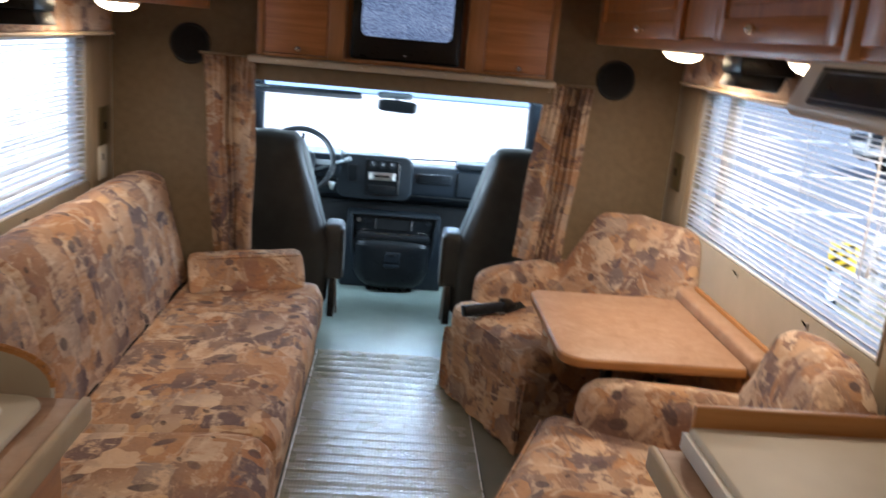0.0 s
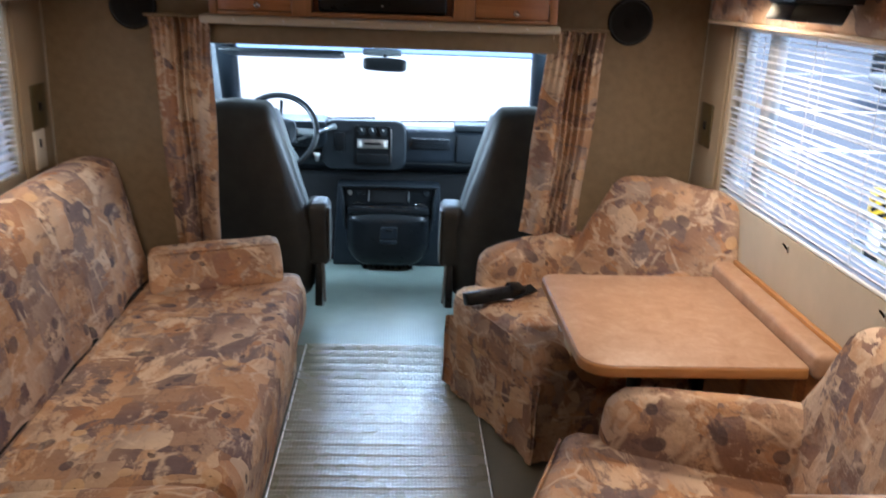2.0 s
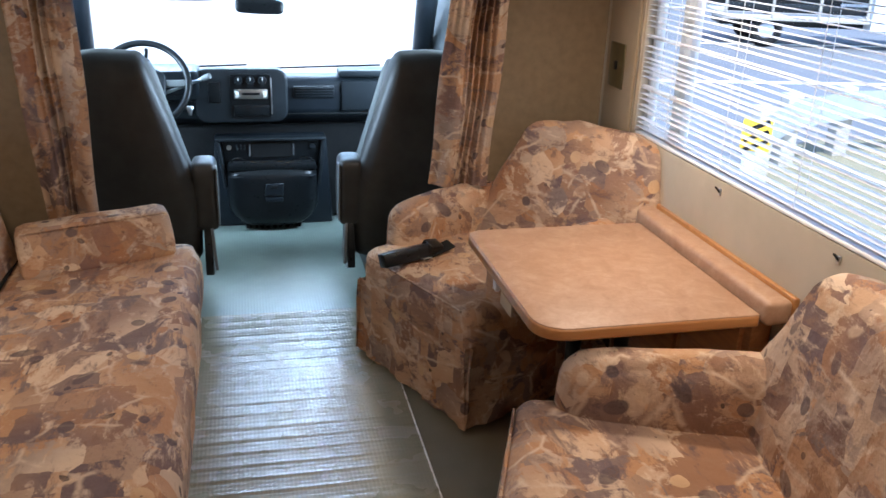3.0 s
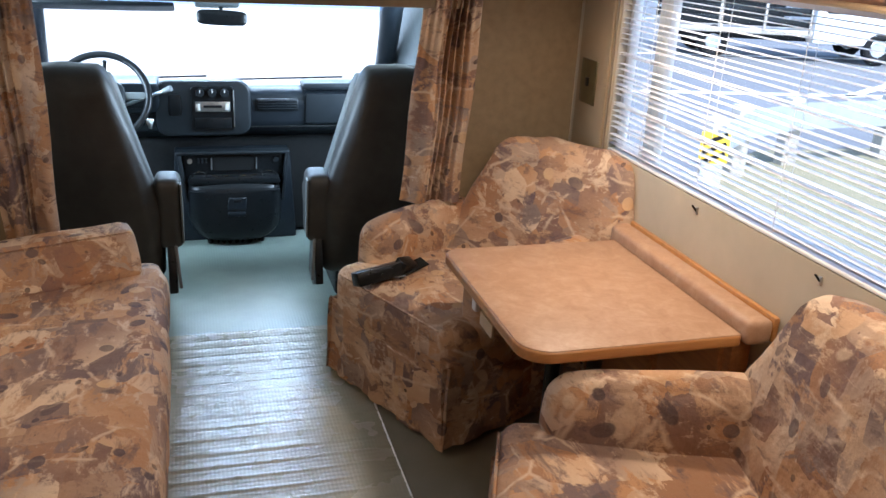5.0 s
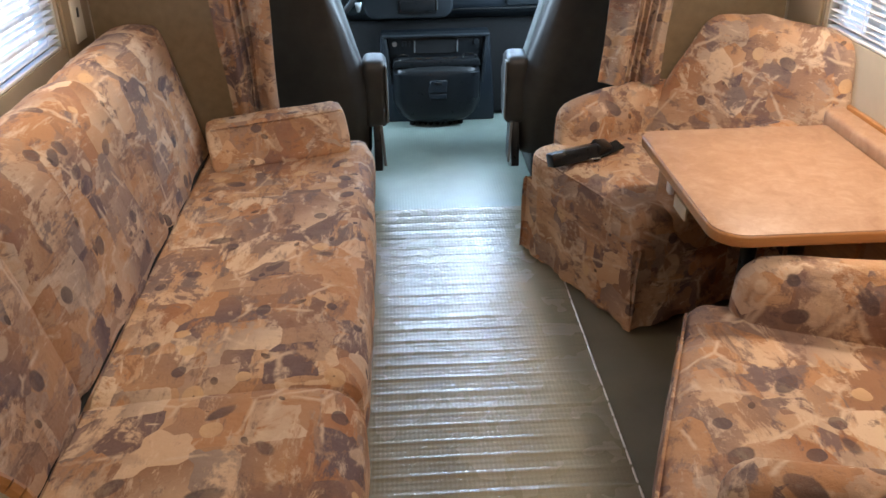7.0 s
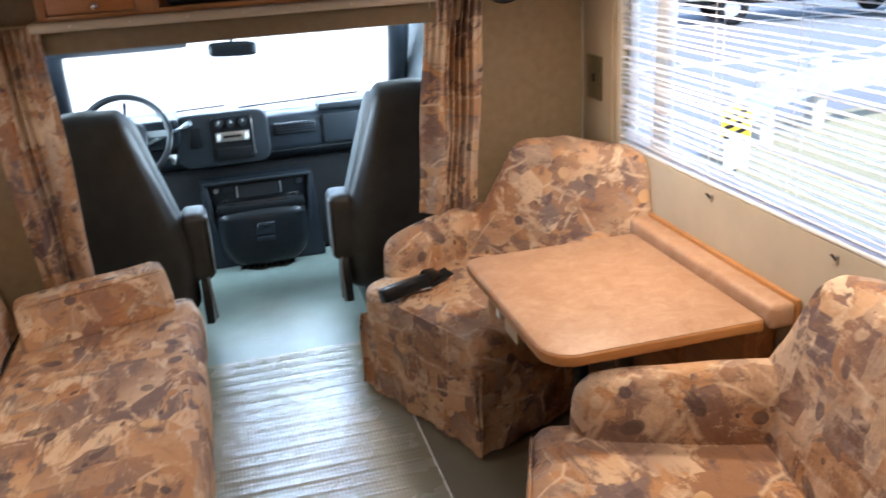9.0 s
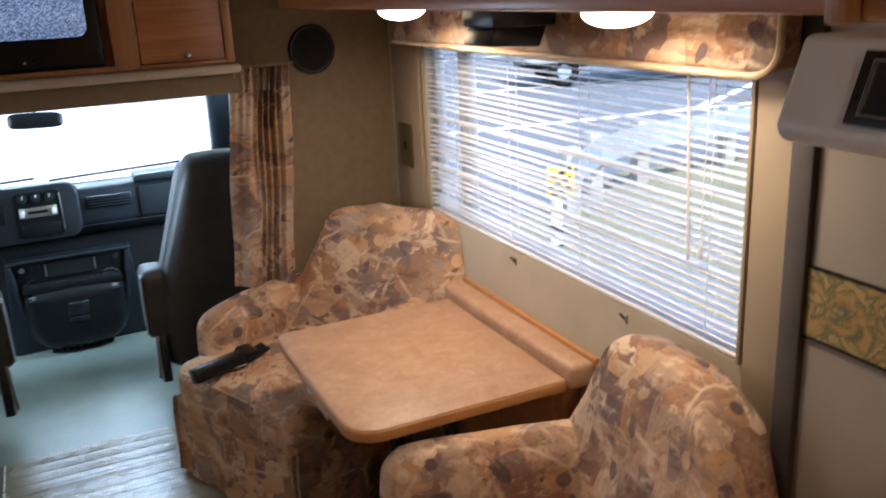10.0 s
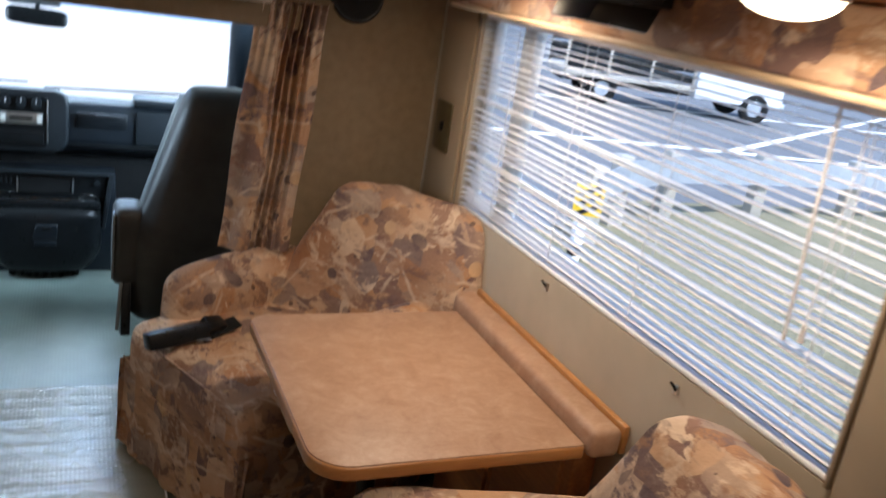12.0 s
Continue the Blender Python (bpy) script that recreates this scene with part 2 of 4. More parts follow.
def carpet(name, lo, hi, gloss, smooth=0.22):
    """Short carpet under clear ribbed vinyl: the film's gloss lies over the pile."""
    m = Mat(name, 0.9)
    n = m.noise(3.5, 5)
    p = m.noise(350, 2)
    m.colour(m.mix(0.3, m.ramp(n, [(0.35, lo), (0.65, hi)]), m.ramp(p, [(0.3, tuple(v * 0.6 for v in lo)), (0.7, hi)])))
    if gloss:
        m.rough(m.noise(6, 3), smooth, smooth + 0.10)
        hatch = m.node("ShaderNodeTexWave")
        hatch.inputs["Scale"].default_value, hatch.inputs["Distortion"].default_value = 26.0, 0.6
        m.link(m.co, hatch.inputs["Vector"])
        m.bump(m.math("ADD", m.math("MULTIPLY", hatch.outputs["Fac"], 0.35), m.noise(26, 3)), 0.16, 0.003)
        m.b.inputs["Specular IOR Level"].default_value = 0.62
    else:
        m.bump(p, 0.6, 0.004)
    return m.m


def asphalt():
    m = Mat("sunlit_asphalt", 0.85)
    n = m.noise(0.35, 6)
    p = m.noise(60, 3)
    m.colour(m.mix(0.3, m.ramp(n, [(0.3, (0.085, 0.09, 0.10)), (0.7, (0.13, 0.137, 0.15))]), m.ramp(p, [(0.3, (0.06, 0.06, 0.065)), (0.7, (0.18, 0.185, 0.195))])))
    m.bump(p, 0.5, 0.01)
    return m.m


def grass_mat():
    m = Mat("dry_grass", 0.9)
    n = m.noise(1.2, 6)
    p = m.noise(40, 4)
    m.colour(m.mix(0.5, m.ramp(n, [(0.3, (0.13, 0.12, 0.065)), (0.7, (0.25, 0.215, 0.13))]), m.ramp(p, [(0.3, (0.06, 0.065, 0.035)), (0.7, (0.27, 0.235, 0.15))])))
    m.bump(p, 0.8, 0.03)
    return m.m


def glass_mat(name, tint):
    m = Mat(name, 0.0)
    m.b.inputs["Base Color"].default_value = (*tint, 1)
    m.b.inputs["Transmission Weight"].default_value = 1.0
    m.b.inputs["IOR"].default_value = 1.05
    return m.m


def glow(name, colour, strength):
    m = Mat(name, 0.5)
    m.colour((0.8, 0.78, 0.7))
    m.b.inputs["Emission Color"].default_value = (*colour, 1)
    m.b.inputs["Emission Strength"].default_value = strength
    return m.m


def static_screen():
    m = Mat("screen_with_static", 0.15)
    m.colour((0.02, 0.02, 0.025))
    n = m.node("ShaderNodeTexWhiteNoise")
    n.noise_dimensions = "3D"
    snap = m.node("ShaderNodeVectorMath")
    snap.operation = "SNAP"
    snap.inputs[1].default_value = (0.0042, 0.0042, 0.0032)
    m.link(m.co, snap.inputs[0])
    m.link(snap.outputs[0], n.inputs["Vector"])
    band = m.noise(4, 4, m.mapped((0.6, 1, 7)))
    f = m.math("ADD", m.math("MULTIPLY", n.outputs["Value"], 0.7), m.math("MULTIPLY", band, 0.45))
    col = m.ramp(f, [(0.1, (0.03, 0.05, 0.09)), (0.55, (0.16, 0.21, 0.34)), (1.0, (0.50, 0.58, 0.75))])
    m.link(col, m.b.inputs["Emission Color"])
    m.b.inputs["Emission Strength"].default_value = 0.23
    return m.m


LAMINATE = laminate()
CARPET = carpet("grey_green_carpet", (0.16, 0.145, 0.10), (0.22, 0.20, 0.145), False)
CAB_FLOOR = carpet("cab_carpet_under_vinyl", (0.175, 0.215, 0.185), (0.25, 0.30, 0.262), True, 0.36)
RUNNER = carpet("carpet_under_clear_runner", (0.21, 0.195, 0.135), (0.28, 0.26, 0.19), True)
ASPHALT, GRASS = asphalt(), grass_mat()
# pale ground colour carries the sun glare seen through the windscreen
GLARE_GROUND = plain("pale_glare_ground", (0.50, 0.49, 0.46), 0.85, 0, 0.12, 0.6, 0.3, 30)
ROAD_PAINT = plain("white_road_paint", (0.75, 0.75, 0.73), 0.7, 0, 0.08, 6, 0.2, 60)
GLASS = glass_mat("clear_window_glass", (0.97, 0.99, 1.0))
SHADE_BAND = glass_mat("blue_shade_band", (0.45, 0.65, 1.0))
LAMP_GLOW = glow("lit_lamp_diffuser", (1.0, 0.74, 0.42), 4.0)
SCREEN = static_screen()
MIRROR = Mat("mirror_silver", 0.02, 1.0).colour((0.88, 0.9, 0.9)).m
YELLOW = plain("hazard_yellow", (0.75, 0.50, 0.03), 0.5)


# ---- building helpers ----
def part(name, bm, material, parent=None, label="", smooth=True):
    """Links a bmesh as one mesh object, under a thing or a part."""
    me = bpy.data.meshes.new(name)
    bm.to_mesh(me)
    bm.free()
    me.materials.append(material)
    if smooth:
        me.shade_smooth()
        try:
            me.set_sharp_from_angle(angle=radians(38))
        except AttributeError:
            pass
    ob = new(name, me)
    if parent is not None:
        ob.parent = parent
        ob.matrix_parent_inverse = parent_inverse(parent)
    if label:
        ob["label"] = label
    return ob


def parent_inverse(ob):
    m = ob.matrix_basis.copy()
    if ob.parent is not None:
        m = parent_world(ob)
    return m.inverted()


def parent_world(ob):
    return ob.matrix_basis if ob.parent is None else parent_world(ob.parent) @ ob.matrix_parent_inverse @ ob.matrix_basis


def thing(name, label, category, at=(0, 0, 0), group="", kind=""):
    ob = new(name)
    ob.empty_display_size = 0.05
    ob.location = at
    return tagged(ob, label, category, group, kind)


def box(x0, x1, y0, y1, z0, z1, bevel=0.0, seg=2, bm=None):
    """An axis-parallel box with rounded edges, added to bm."""
    b = bmesh.new()
    bmesh.ops.create_cube(b, size=1.0)
    for v in b.verts:
        v.co = Vector(((x0 + x1) / 2 + v.co.x * (x1 - x0), (y0 + y1) / 2 + v.co.y * (y1 - y0), (z0 + z1) / 2 + v.co.z * (z1 - z0)))
    if bevel:
        bmesh.ops.bevel(b, geom=b.edges[:], offset=bevel, segments=seg, affect="EDGES", profile=0.5)
    return join(bm, b)


def join(bm, b):
    if bm is None:
        return b
    me = bpy.data.meshes.new("tmp")
    b.to_mesh(me)
    b.free()
    bm.from_mesh(me)
    bpy.data.meshes.remove(me)
    return bm


def rod(p, q, r0, r1=None, seg=14, bm=None):
    p, q = Vector(p), Vector(q)
    b = bmesh.new()
    bmesh.ops.create_cone(b, cap_ends=True, segments=seg, radius1=r0, radius2=r0 if r1 is None else r1, depth=(q - p).length)
    bmesh.ops.transform(b, matrix=Matrix.Translation((p + q) / 2) @ (q - p).to_track_quat("Z", "Y").to_matrix().to_4x4(), verts=b.verts)
    return join(bm, b)


def moved(bm, m):
    bmesh.ops.transform(bm, matrix=m, verts=bm.verts)
    return bm


def cushion(sx, sy, sz, r, bulge=0.0, cuts=9, wrinkle=0.0, seed=0.0, shape=None):
    """A soft box about its middle: rounded by r, its faces bulging, lightly wrinkled."""
    b = bmesh.new()
    bmesh.ops.create_cube(b, size=2.0)
    bmesh.ops.subdivide_edges(b, edges=b.edges[:], cuts=cuts, use_grid_fill=True)
    h = Vector((sx / 2, sy / 2, sz / 2))
    r = min(r, min(h) * 0.98)
    for v in b.verts:
        u = v.co.copy()
        u = Vector([math.copysign(abs(a) ** 0.8, a) for a in u])
        p = Vector((u.x * h.x, u.y * h.y, u.z * h.z))
        core = Vector([max(-h[i] + r, min(h[i] - r, p[i])) for i in range(3)])
        d = p - core
        if d.length > 1e-9:
            p = core + d.normalized() * r
        k = [(1 - u[(i + 1) % 3] ** 2) * (1 - u[(i + 2) % 3] ** 2) for i in range(3)]
        for i in range(3):
            if abs(u[i]) > 0.999:
                p[i] += math.copysign(bulge * k[i], u[i])
        if wrinkle:
            n = noise.noise(p * 7 + Vector((seed, seed * 2, 0))) + 0.5 * noise.noise(p * 17 + Vector((0, seed, seed)))
            p += (d.normalized() if d.length > 1e-9 else Vector((0, 0, 0))) * n * wrinkle
        v.co = p
    if shape:
        for v in b.verts:
            v.co = Vector(shape(*v.co))
    return b


def prism(outline, lo, hi, axis="x", bevel=0.0, seg=2):
    """Extrudes an outline of two-number points from lo to hi along an axis."""
    b = bmesh.new()
    put = {"x": lambda a, c, d: (d, a, c), "y": lambda a, c, d: (a, d, c), "z": lambda a, c, d: (a, c, d)}[axis]
    rings = [[b.verts.new(put(a, c, d)) for a, c in outline] for d in (lo, hi)]
    n = len(outline)
    b.faces.new(rings[0])
    b.faces.new(rings[1][::-1])
    for i in range(n):
        b.faces.new((rings[0][i], rings[1][i], rings[1][(i + 1) % n], rings[0][(i + 1) % n]))
    bmesh.ops.recalc_face_normals(b, faces=b.faces[:])
    if bevel:
        bmesh.ops.bevel(b, geom=b.edges[:], offset=bevel, segments=seg, affect="EDGES", profile=0.5)
    return b


def rounded(w, h, r, n=6, cx=0.0, cy=0.0):
    """The outline of a rounded rectangle."""
    pts = []
    for qx, qy, a0 in ((1, 1, 0), (-1, 1, 90), (-1, -1, 180), (1, -1, 270)):
        for k in range(n + 1):
            a = radians(a0 + 90 * k / n)
            pts.append((cx + qx * (w / 2 - r) + r * math.cos(a), cy + qy * (h / 2 - r) + r * math.sin(a)))
    return pts


def ring(R, r, seg=40, tube=10, bm=None):
    b = bmesh.new()
    vs = [[b.verts.new(((R + r * math.cos(t)) * math.cos(a), (R + r * math.cos(t)) * math.sin(a), r * math.sin(t))) for t in [2 * math.pi * j / tube for j in range(tube)]] for a in [2 * math.pi * i / seg for i in range(seg)]]
    for i in range(seg):
        for j in range(tube):
            b.faces.new((vs[i][j], vs[(i + 1) % seg][j], vs[(i + 1) % seg][(j + 1) % tube], vs[i][(j + 1) % tube]))
    return join(bm, b)


# ---- the large structure ----
WALL, FRONT, REAR, TOP = 1.225, 4.17, -1.3, 2.02
WX = {1: 1.225, -1: 1.175}             # inner face of each side wall
WIN = (2.388, 3.858, 0.850, 1.426)       # y0, y1, z0, z1 of each side window

floor = part("floor", box(-1.3, 1.3, REAR, 4.390, -0.06, 0.0), CARPET)
tagged(floor, "worn grey-green carpet floor of the motorhome", "floor", kind="structure")
cab_floor = part("cab_floor", box(-0.98, 0.98, 4.390, 6.35, -0.06, 0.004, 0.003), CAB_FLOOR)
tagged(cab_floor, "pale cab carpet under clear vinyl", "floor", kind="structure")
ceiling = part("ceiling", box(-1.3, 1.3, REAR, FRONT + 0.2, TOP, TOP + 0.05), CEILING)
tagged(ceiling, "cream vinyl ceiling", "ceiling", kind="structure")
wall_rear = part("wall_rear", box(-1.3, 1.3, REAR - 0.06, REAR, 0, TOP), BEIGE)
tagged(wall_rear, "plain beige rear wall", "wall", kind="structure")
for side, name in ((1, "wall_right"), (-1, "wall_left")):
    y0, y1, z0, z1 = WIN
    b = None
    for ya, yb, za, zb in ((REAR, y0, 0, TOP), (y1, FRONT, 0, TOP), (y0, y1, 0, z0), (y0, y1, z1, TOP)):
        b = box(*sorted((side * WX[side], side * (WX[side] + 0.07))), ya, yb, za, zb, bm=b)
    w = part(name, b, SILL, smooth=False)
    tagged(w, "beige panelled side wall with a wide window", "wall", kind="structure")
b = box(-1.3, -0.70, FRONT, FRONT + 0.05, 0, TOP)
box(0.77, 1.3, FRONT, FRONT + 0.05, 0, TOP, bm=b)
box(-0.70, 0.77, FRONT, FRONT + 0.05, 1.30, TOP, bm=b)
tagged(part("wall_front", b, OLIVE, smooth=False), "olive-brown fabric front wall around the cab opening", "wall", kind="structure")

# ---- windows and blinds ----
def side_window(side):
    y0, y1, z0, z1 = WIN
    w = thing("window_1" if side > 0 else "window_2", "wide motorhome window in a tan frame", "window", (side * (WX[side] + 0.05), (y0 + y1) / 2, z0), kind="structure")
    b = None
    xa, xb = sorted((side * (WX[side] + 0.030), side * (WX[side] + 0.062)))
    for ya, yb, za, zb in ((y0, y1, z0, z0 + 0.02), (y0, y1, z1 - 0.02, z1), (y0, y0 + 0.02, z0 + 0.02, z1 - 0.02), (y1 - 0.02, y1, z0 + 0.02, z1 - 0.02)):
        b = box(xa, xb, ya, yb, za, zb, 0.003, bm=b)
    part("window_frame", b, WHITE_PLASTIC, w)
    ym = 3.640
    if side > 0:
        part("mullion", box(xa, xb, ym - 0.035, ym + 0.035, z0 + 0.02, z1 - 0.02, 0.003), WHITE_PLASTIC, w, "white aluminium mullion")
    for ya, yb in ((y0 + 0.02, ym - 0.035), (ym + 0.035, y1 - 0.02)) if side > 0 else ((y0 + 0.02, y1 - 0.02),):
        g = part("pane", box(side * WX[side] + side * 0.044 - 0.002, side * WX[side] + side * 0.044 + 0.002, ya, yb, z0 + 0.02, z1 - 0.02), GLASS, w, smooth=False)
        g.visible_shadow = False
    b = None
    xa, xb = sorted((side * (WX[side] - 0.012), side * WX[side]))
    for ya, yb, za, zb in ((y0 - 0.010, y0, z0, z1), (y1, y1 + 0.010, z0, z1)):
        b = box(xa, xb, ya, yb, za, zb, 0.003, bm=b)
    part("casing", b, BEIGE, w)


def venetian_blind(side):
    y0, y1, z0, z1 = WIN
    x = side * (WX[side] + 0.012)
    bl = thing("venetian_blind", "white slatted blind hanging open in a motorhome window", "blind", (x, (y0 + y1) / 2, z0), "window blinds")
    part("head_rail", box(x - 0.013, x + 0.013, y0 + 0.006, y1 - 0.006, z1 - 0.026, z1 - 0.002, 0.002), SLAT, bl)
    part("bottom_rail", box(x - 0.012, x + 0.012, y0 + 0.006, y1 - 0.006, z0 + 0.002, z0 + 0.012, 0.003), SLAT, bl)
    n = 29
    pitch = (z1 - z0 - 0.045) / n
    shared = None
    for k in range(n):
        z = z0 + 0.020 + pitch * (k + 0.4)
        if shared is None:
            b = bmesh.new()
            rows = []
            for j in range(5):
                u = -1 + j / 2
                rows.append([b.verts.new((u * 0.0122, yy, -0.0016 * u * u + 0.0011 * u * -side)) for yy in (y0 + 0.008, y1 - 0.008)])
            under = [[b.verts.new(v.co - Vector((0, 0, 0.0005))) for v in r] for r in rows]
            for j in range(4):
                b.faces.new((rows[j][0], rows[j + 1][0], rows[j + 1][1], rows[j][1]))
                b.faces.new((under[j][1], under[j + 1][1], under[j + 1][0], under[j][0]))
            first = part("slat", b, SLAT, bl)
            shared = first.data
            s = first
        else:
            s = new("slat", shared)
            s.parent, s.matrix_parent_inverse = bl, first.matrix_parent_inverse
        s.matrix_basis = pose(x, random.uniform(-0.0015, 0.0015), z, random.uniform(-0.10, 0.10), -side * 5 + random.uniform(-2.5, 2.5), 0)
    for yy in (y0 + 0.10, y0 + 0.56, y1 - 0.56, y1 - 0.22, y1 - 0.10):
        for dx in (-0.0135, 0.0135):
            part("ladder_cord", rod((x + dx, yy, z0 + 0.008), (x + dx, yy, z1 - 0.012), 0.0009, seg=5), SLAT, bl)
    part("tilt_wand", rod((x - side * 0.02, y0 + 0.17, z1 - 0.02), (x - side * 0.022, y0 + 0.15, z1 - 0.40), 0.003, seg=8), WHITE_PLASTIC, bl)
    part("lift_cord", rod((x - side * 0.018, y0 + 0.11, z1 - 0.02), (x - side * 0.018, y0 + 0.12, z1 - 0.36), 0.0013, seg=6), SLAT, bl)
    part("cord_tassel", rod((x - side * 0.018, y0 + 0.12, z1 - 0.36), (x - side * 0.018, y0 + 0.12, z1 - 0.39), 0.003, 0.006, seg=8), WHITE_PLASTIC, bl)


for side in (1, -1):
    side_window(side)
    venetian_blind(side)
    # upright beige posts beside the window
    for ya, yb, mat in ((3.895, 4.125, BEIGE), (2.258, 2.372, BEIGE)):
        p = part("trim", box(*sorted((side * (WX[side] - 0.012), side * WX[side])), ya, yb, 0.55, 1.56, 0.005), mat)
        tagged(p, "upright beige wall panel beside the window", "trim", kind="structure")
    # hold-down hooks
    for yy in (3.276, 2.754):
        h = thing("blind_hook", "small dark blind hold-down hook on the wall", "hook", (side * WX[side], yy, 0.81), "blind hooks")
        part("plate", box(*sorted((side * (WX[side] - 0.004), side * WX[side])), yy - 0.006, yy + 0.006, 0.808, 0.828, 0.001), STEEL, h)
        part("prong", rod((side * (WX[side] - 0.002), yy, 0.816), (side * (WX[side] - 0.016), yy + 0.004, 0.833), 0.0028, seg=7), RUBBER, h)
    # padded valance with a cord edge
    v = thing("valance", "padded leaf-print valance with a cord edge over the window", "valance", (side * (WX[side] - 0.025), 3.0, 1.42), "valances")
    out = [(3.90, 1.548), (3.90, 1.430)] + [(2.31 + 0.06 * math.cos(radians(a)), 1.480 + 0.050 * math.sin(radians(a))) for a in range(270, 179, -15)] + [(2.25, 1.548)]
    part("pad", prism(out, *sorted((side * (WX[side] - 0.09), side * (WX[side] - 0.014))), "x", 0.012, 3), FABRIC_VALANCE, v)
    b = None
    for a, c in zip(out[1:-1], out[2:]):
        b = rod((side * (WX[side] - 0.092), a[0], a[1] - 0.004), (side * (WX[side] - 0.092), c[0], c[1] - 0.004), 0.007, seg=8, bm=b)
    part("cord_edge", b, TAN_TRIM, v, "tan cord edge")
    # wall plate
    sp = thing("wall_plate", "bronze-coloured plate on the wall beside the window", "wall plate", (side * WX[side], 4.0, 1.05), "wall plates")
    part("plate", box(*sorted((side * (WX[side] - 0.017), side * (WX[side] - 0.011))), 3.967, 4.086, 0.978, 1.132, 0.002), PLATE, sp)
    part("lever", box(*sorted((side * (WX[side] - 0.024), side * (WX[side] - 0.016))), 4.017, 4.037, 1.04, 1.07, 0.002), BLACK_PLASTIC, sp)
lp = thing("outlet_plate", "cream outlet plate on the wall beside the sofa", "outlet", (-WX[-1], 4.0, 0.9))
part("plate", box(-WX[-1] + 0.011, -WX[-1] + 0.018, 3.955, 4.045, 0.84, 0.975, 0.003), CREAM, lp)
part("socket", box(-WX[-1] + 0.017, -WX[-1] + 0.020, 3.992, 4.008, 0.915, 0.945, 0.001), BLACK_PLASTIC, lp)


# ---- overhead cabinets, lamps ----
def knob(parent, p, n):
    p, n = Vector(p), Vector(n)
    b = rod(p, p + n * 0.014, 0.005, 0.004, 10)
    s = bmesh.new()
    bmesh.ops.create_uvsphere(s, u_segments=14, v_segments=8, radius=0.0125)
    moved(s, Matrix.Translation(p + n * 0.021))
    part("knob", join(b, s), CHROME, parent, "round chrome knob")


def raised_door(parent, side, x, y0, y1, z0, z1, knob_y, name="door"):
    """A raised-panel oak door whose face looks to the aisle."""
    def bx(d0, d1, *r, **k):
        return box(*sorted((side * (x - d0), side * (x - d1))), *r, **k)
    d = part(name, bx(0.0, 0.016, y0, y0 + 0.055, z0, z1, bevel=0.003), OAK_Z, parent)
    part("stile", bx(0.0, 0.016, y1 - 0.055, y1, z0, z1, bevel=0.003), OAK_Z, d)
    for za, zb in ((z0, z0 + 0.055), (z1 - 0.055, z1)):
        part("rail", bx(0.0, 0.0155, y0 + 0.055, y1 - 0.055, za, zb, bevel=0.003), OAK_Y, d)
    part("panel_field", bx(-0.002, 0.006, y0 + 0.055, y1 - 0.055, z0 + 0.055, z1 - 0.055), OAK_Z, d)
    part("raised_panel", bx(0.005, 0.013, y0 + 0.085, y1 - 0.085, z0 + 0.085, z1 - 0.085, bevel=0.007, seg=1), OAK_Z, d)
    knob(d, (side * (x - 0.016), knob_y, z0 + 0.028), (-side, 0, 0))
    return d


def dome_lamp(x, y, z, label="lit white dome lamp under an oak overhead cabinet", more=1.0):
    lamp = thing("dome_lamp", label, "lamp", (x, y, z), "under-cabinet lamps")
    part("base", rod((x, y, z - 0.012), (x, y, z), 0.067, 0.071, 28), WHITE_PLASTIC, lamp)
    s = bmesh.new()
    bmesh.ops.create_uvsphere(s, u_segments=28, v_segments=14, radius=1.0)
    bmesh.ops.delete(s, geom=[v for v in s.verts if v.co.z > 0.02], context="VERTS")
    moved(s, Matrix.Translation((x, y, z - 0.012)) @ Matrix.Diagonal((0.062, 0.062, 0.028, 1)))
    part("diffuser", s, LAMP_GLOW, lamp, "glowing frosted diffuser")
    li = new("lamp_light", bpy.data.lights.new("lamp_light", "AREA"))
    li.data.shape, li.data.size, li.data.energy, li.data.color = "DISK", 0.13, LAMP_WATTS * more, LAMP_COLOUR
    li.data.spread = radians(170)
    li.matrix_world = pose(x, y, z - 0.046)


def overhead(side):
    c = thing("overhead_cabinet", "long reddish oak overhead cabinet with raised-panel doors", "cabinet", (side * 1.02, 3.0, 1.56), "overhead cabinets")
    X = WX[side] - 0.395
    part("body", box(*sorted((side * X, side * WX[side])), 1.745, 4.09, 1.552, TOP - 0.002, 0.006), OAK_Y, c)
    part("face_frame", box(*sorted((side * (X - 0.016), side * X)), 1.745, 4.095, 1.546, 1.586, 0.006), OAK_Y, c)
    part("top_rail", box(*sorted((side * (X - 0.016), side * X)), 1.745, 4.095, 1.975, TOP - 0.003, 0.003), OAK_Y, c)
    for y0, y1 in ((3.985, 4.09), (2.68, 3.0), (1.745, 2.07)):
        part("stile", box(*sorted((side * (X - 0.0155), side * X)), y0, y1, 1.586, 1.975, 0.003), OAK_Z, c)
    raised_door(c, side, X - 0.016, 2.985, 4.00, 1.577, 1.985, 3.347)
    raised_door(c, side, X - 0.016, 2.06, 2.70, 1.577, 1.985, 2.418)
    # dark flip-down unit below the cabinet
    u = thing("flip_down_unit", "dark plastic flip-down unit under the overhead cabinet", "console", (side * 1.0, 2.94, 1.46), "flip-down units")
    part("housing", box(*sorted((side * 0.95, side * 1.11)), 2.868, 3.012, 1.500, 1.552, 0.006), BLACK_PLASTIC, u)
    out = [(0.96, 1.501), (1.09, 1.501), (1.07, 1.455), (0.945, 1.463)]
    part("flap", prism([(side * a, z) for a, z in out], 2.875, 3.005, "y", 0.004), BLACK_PLASTIC, u)


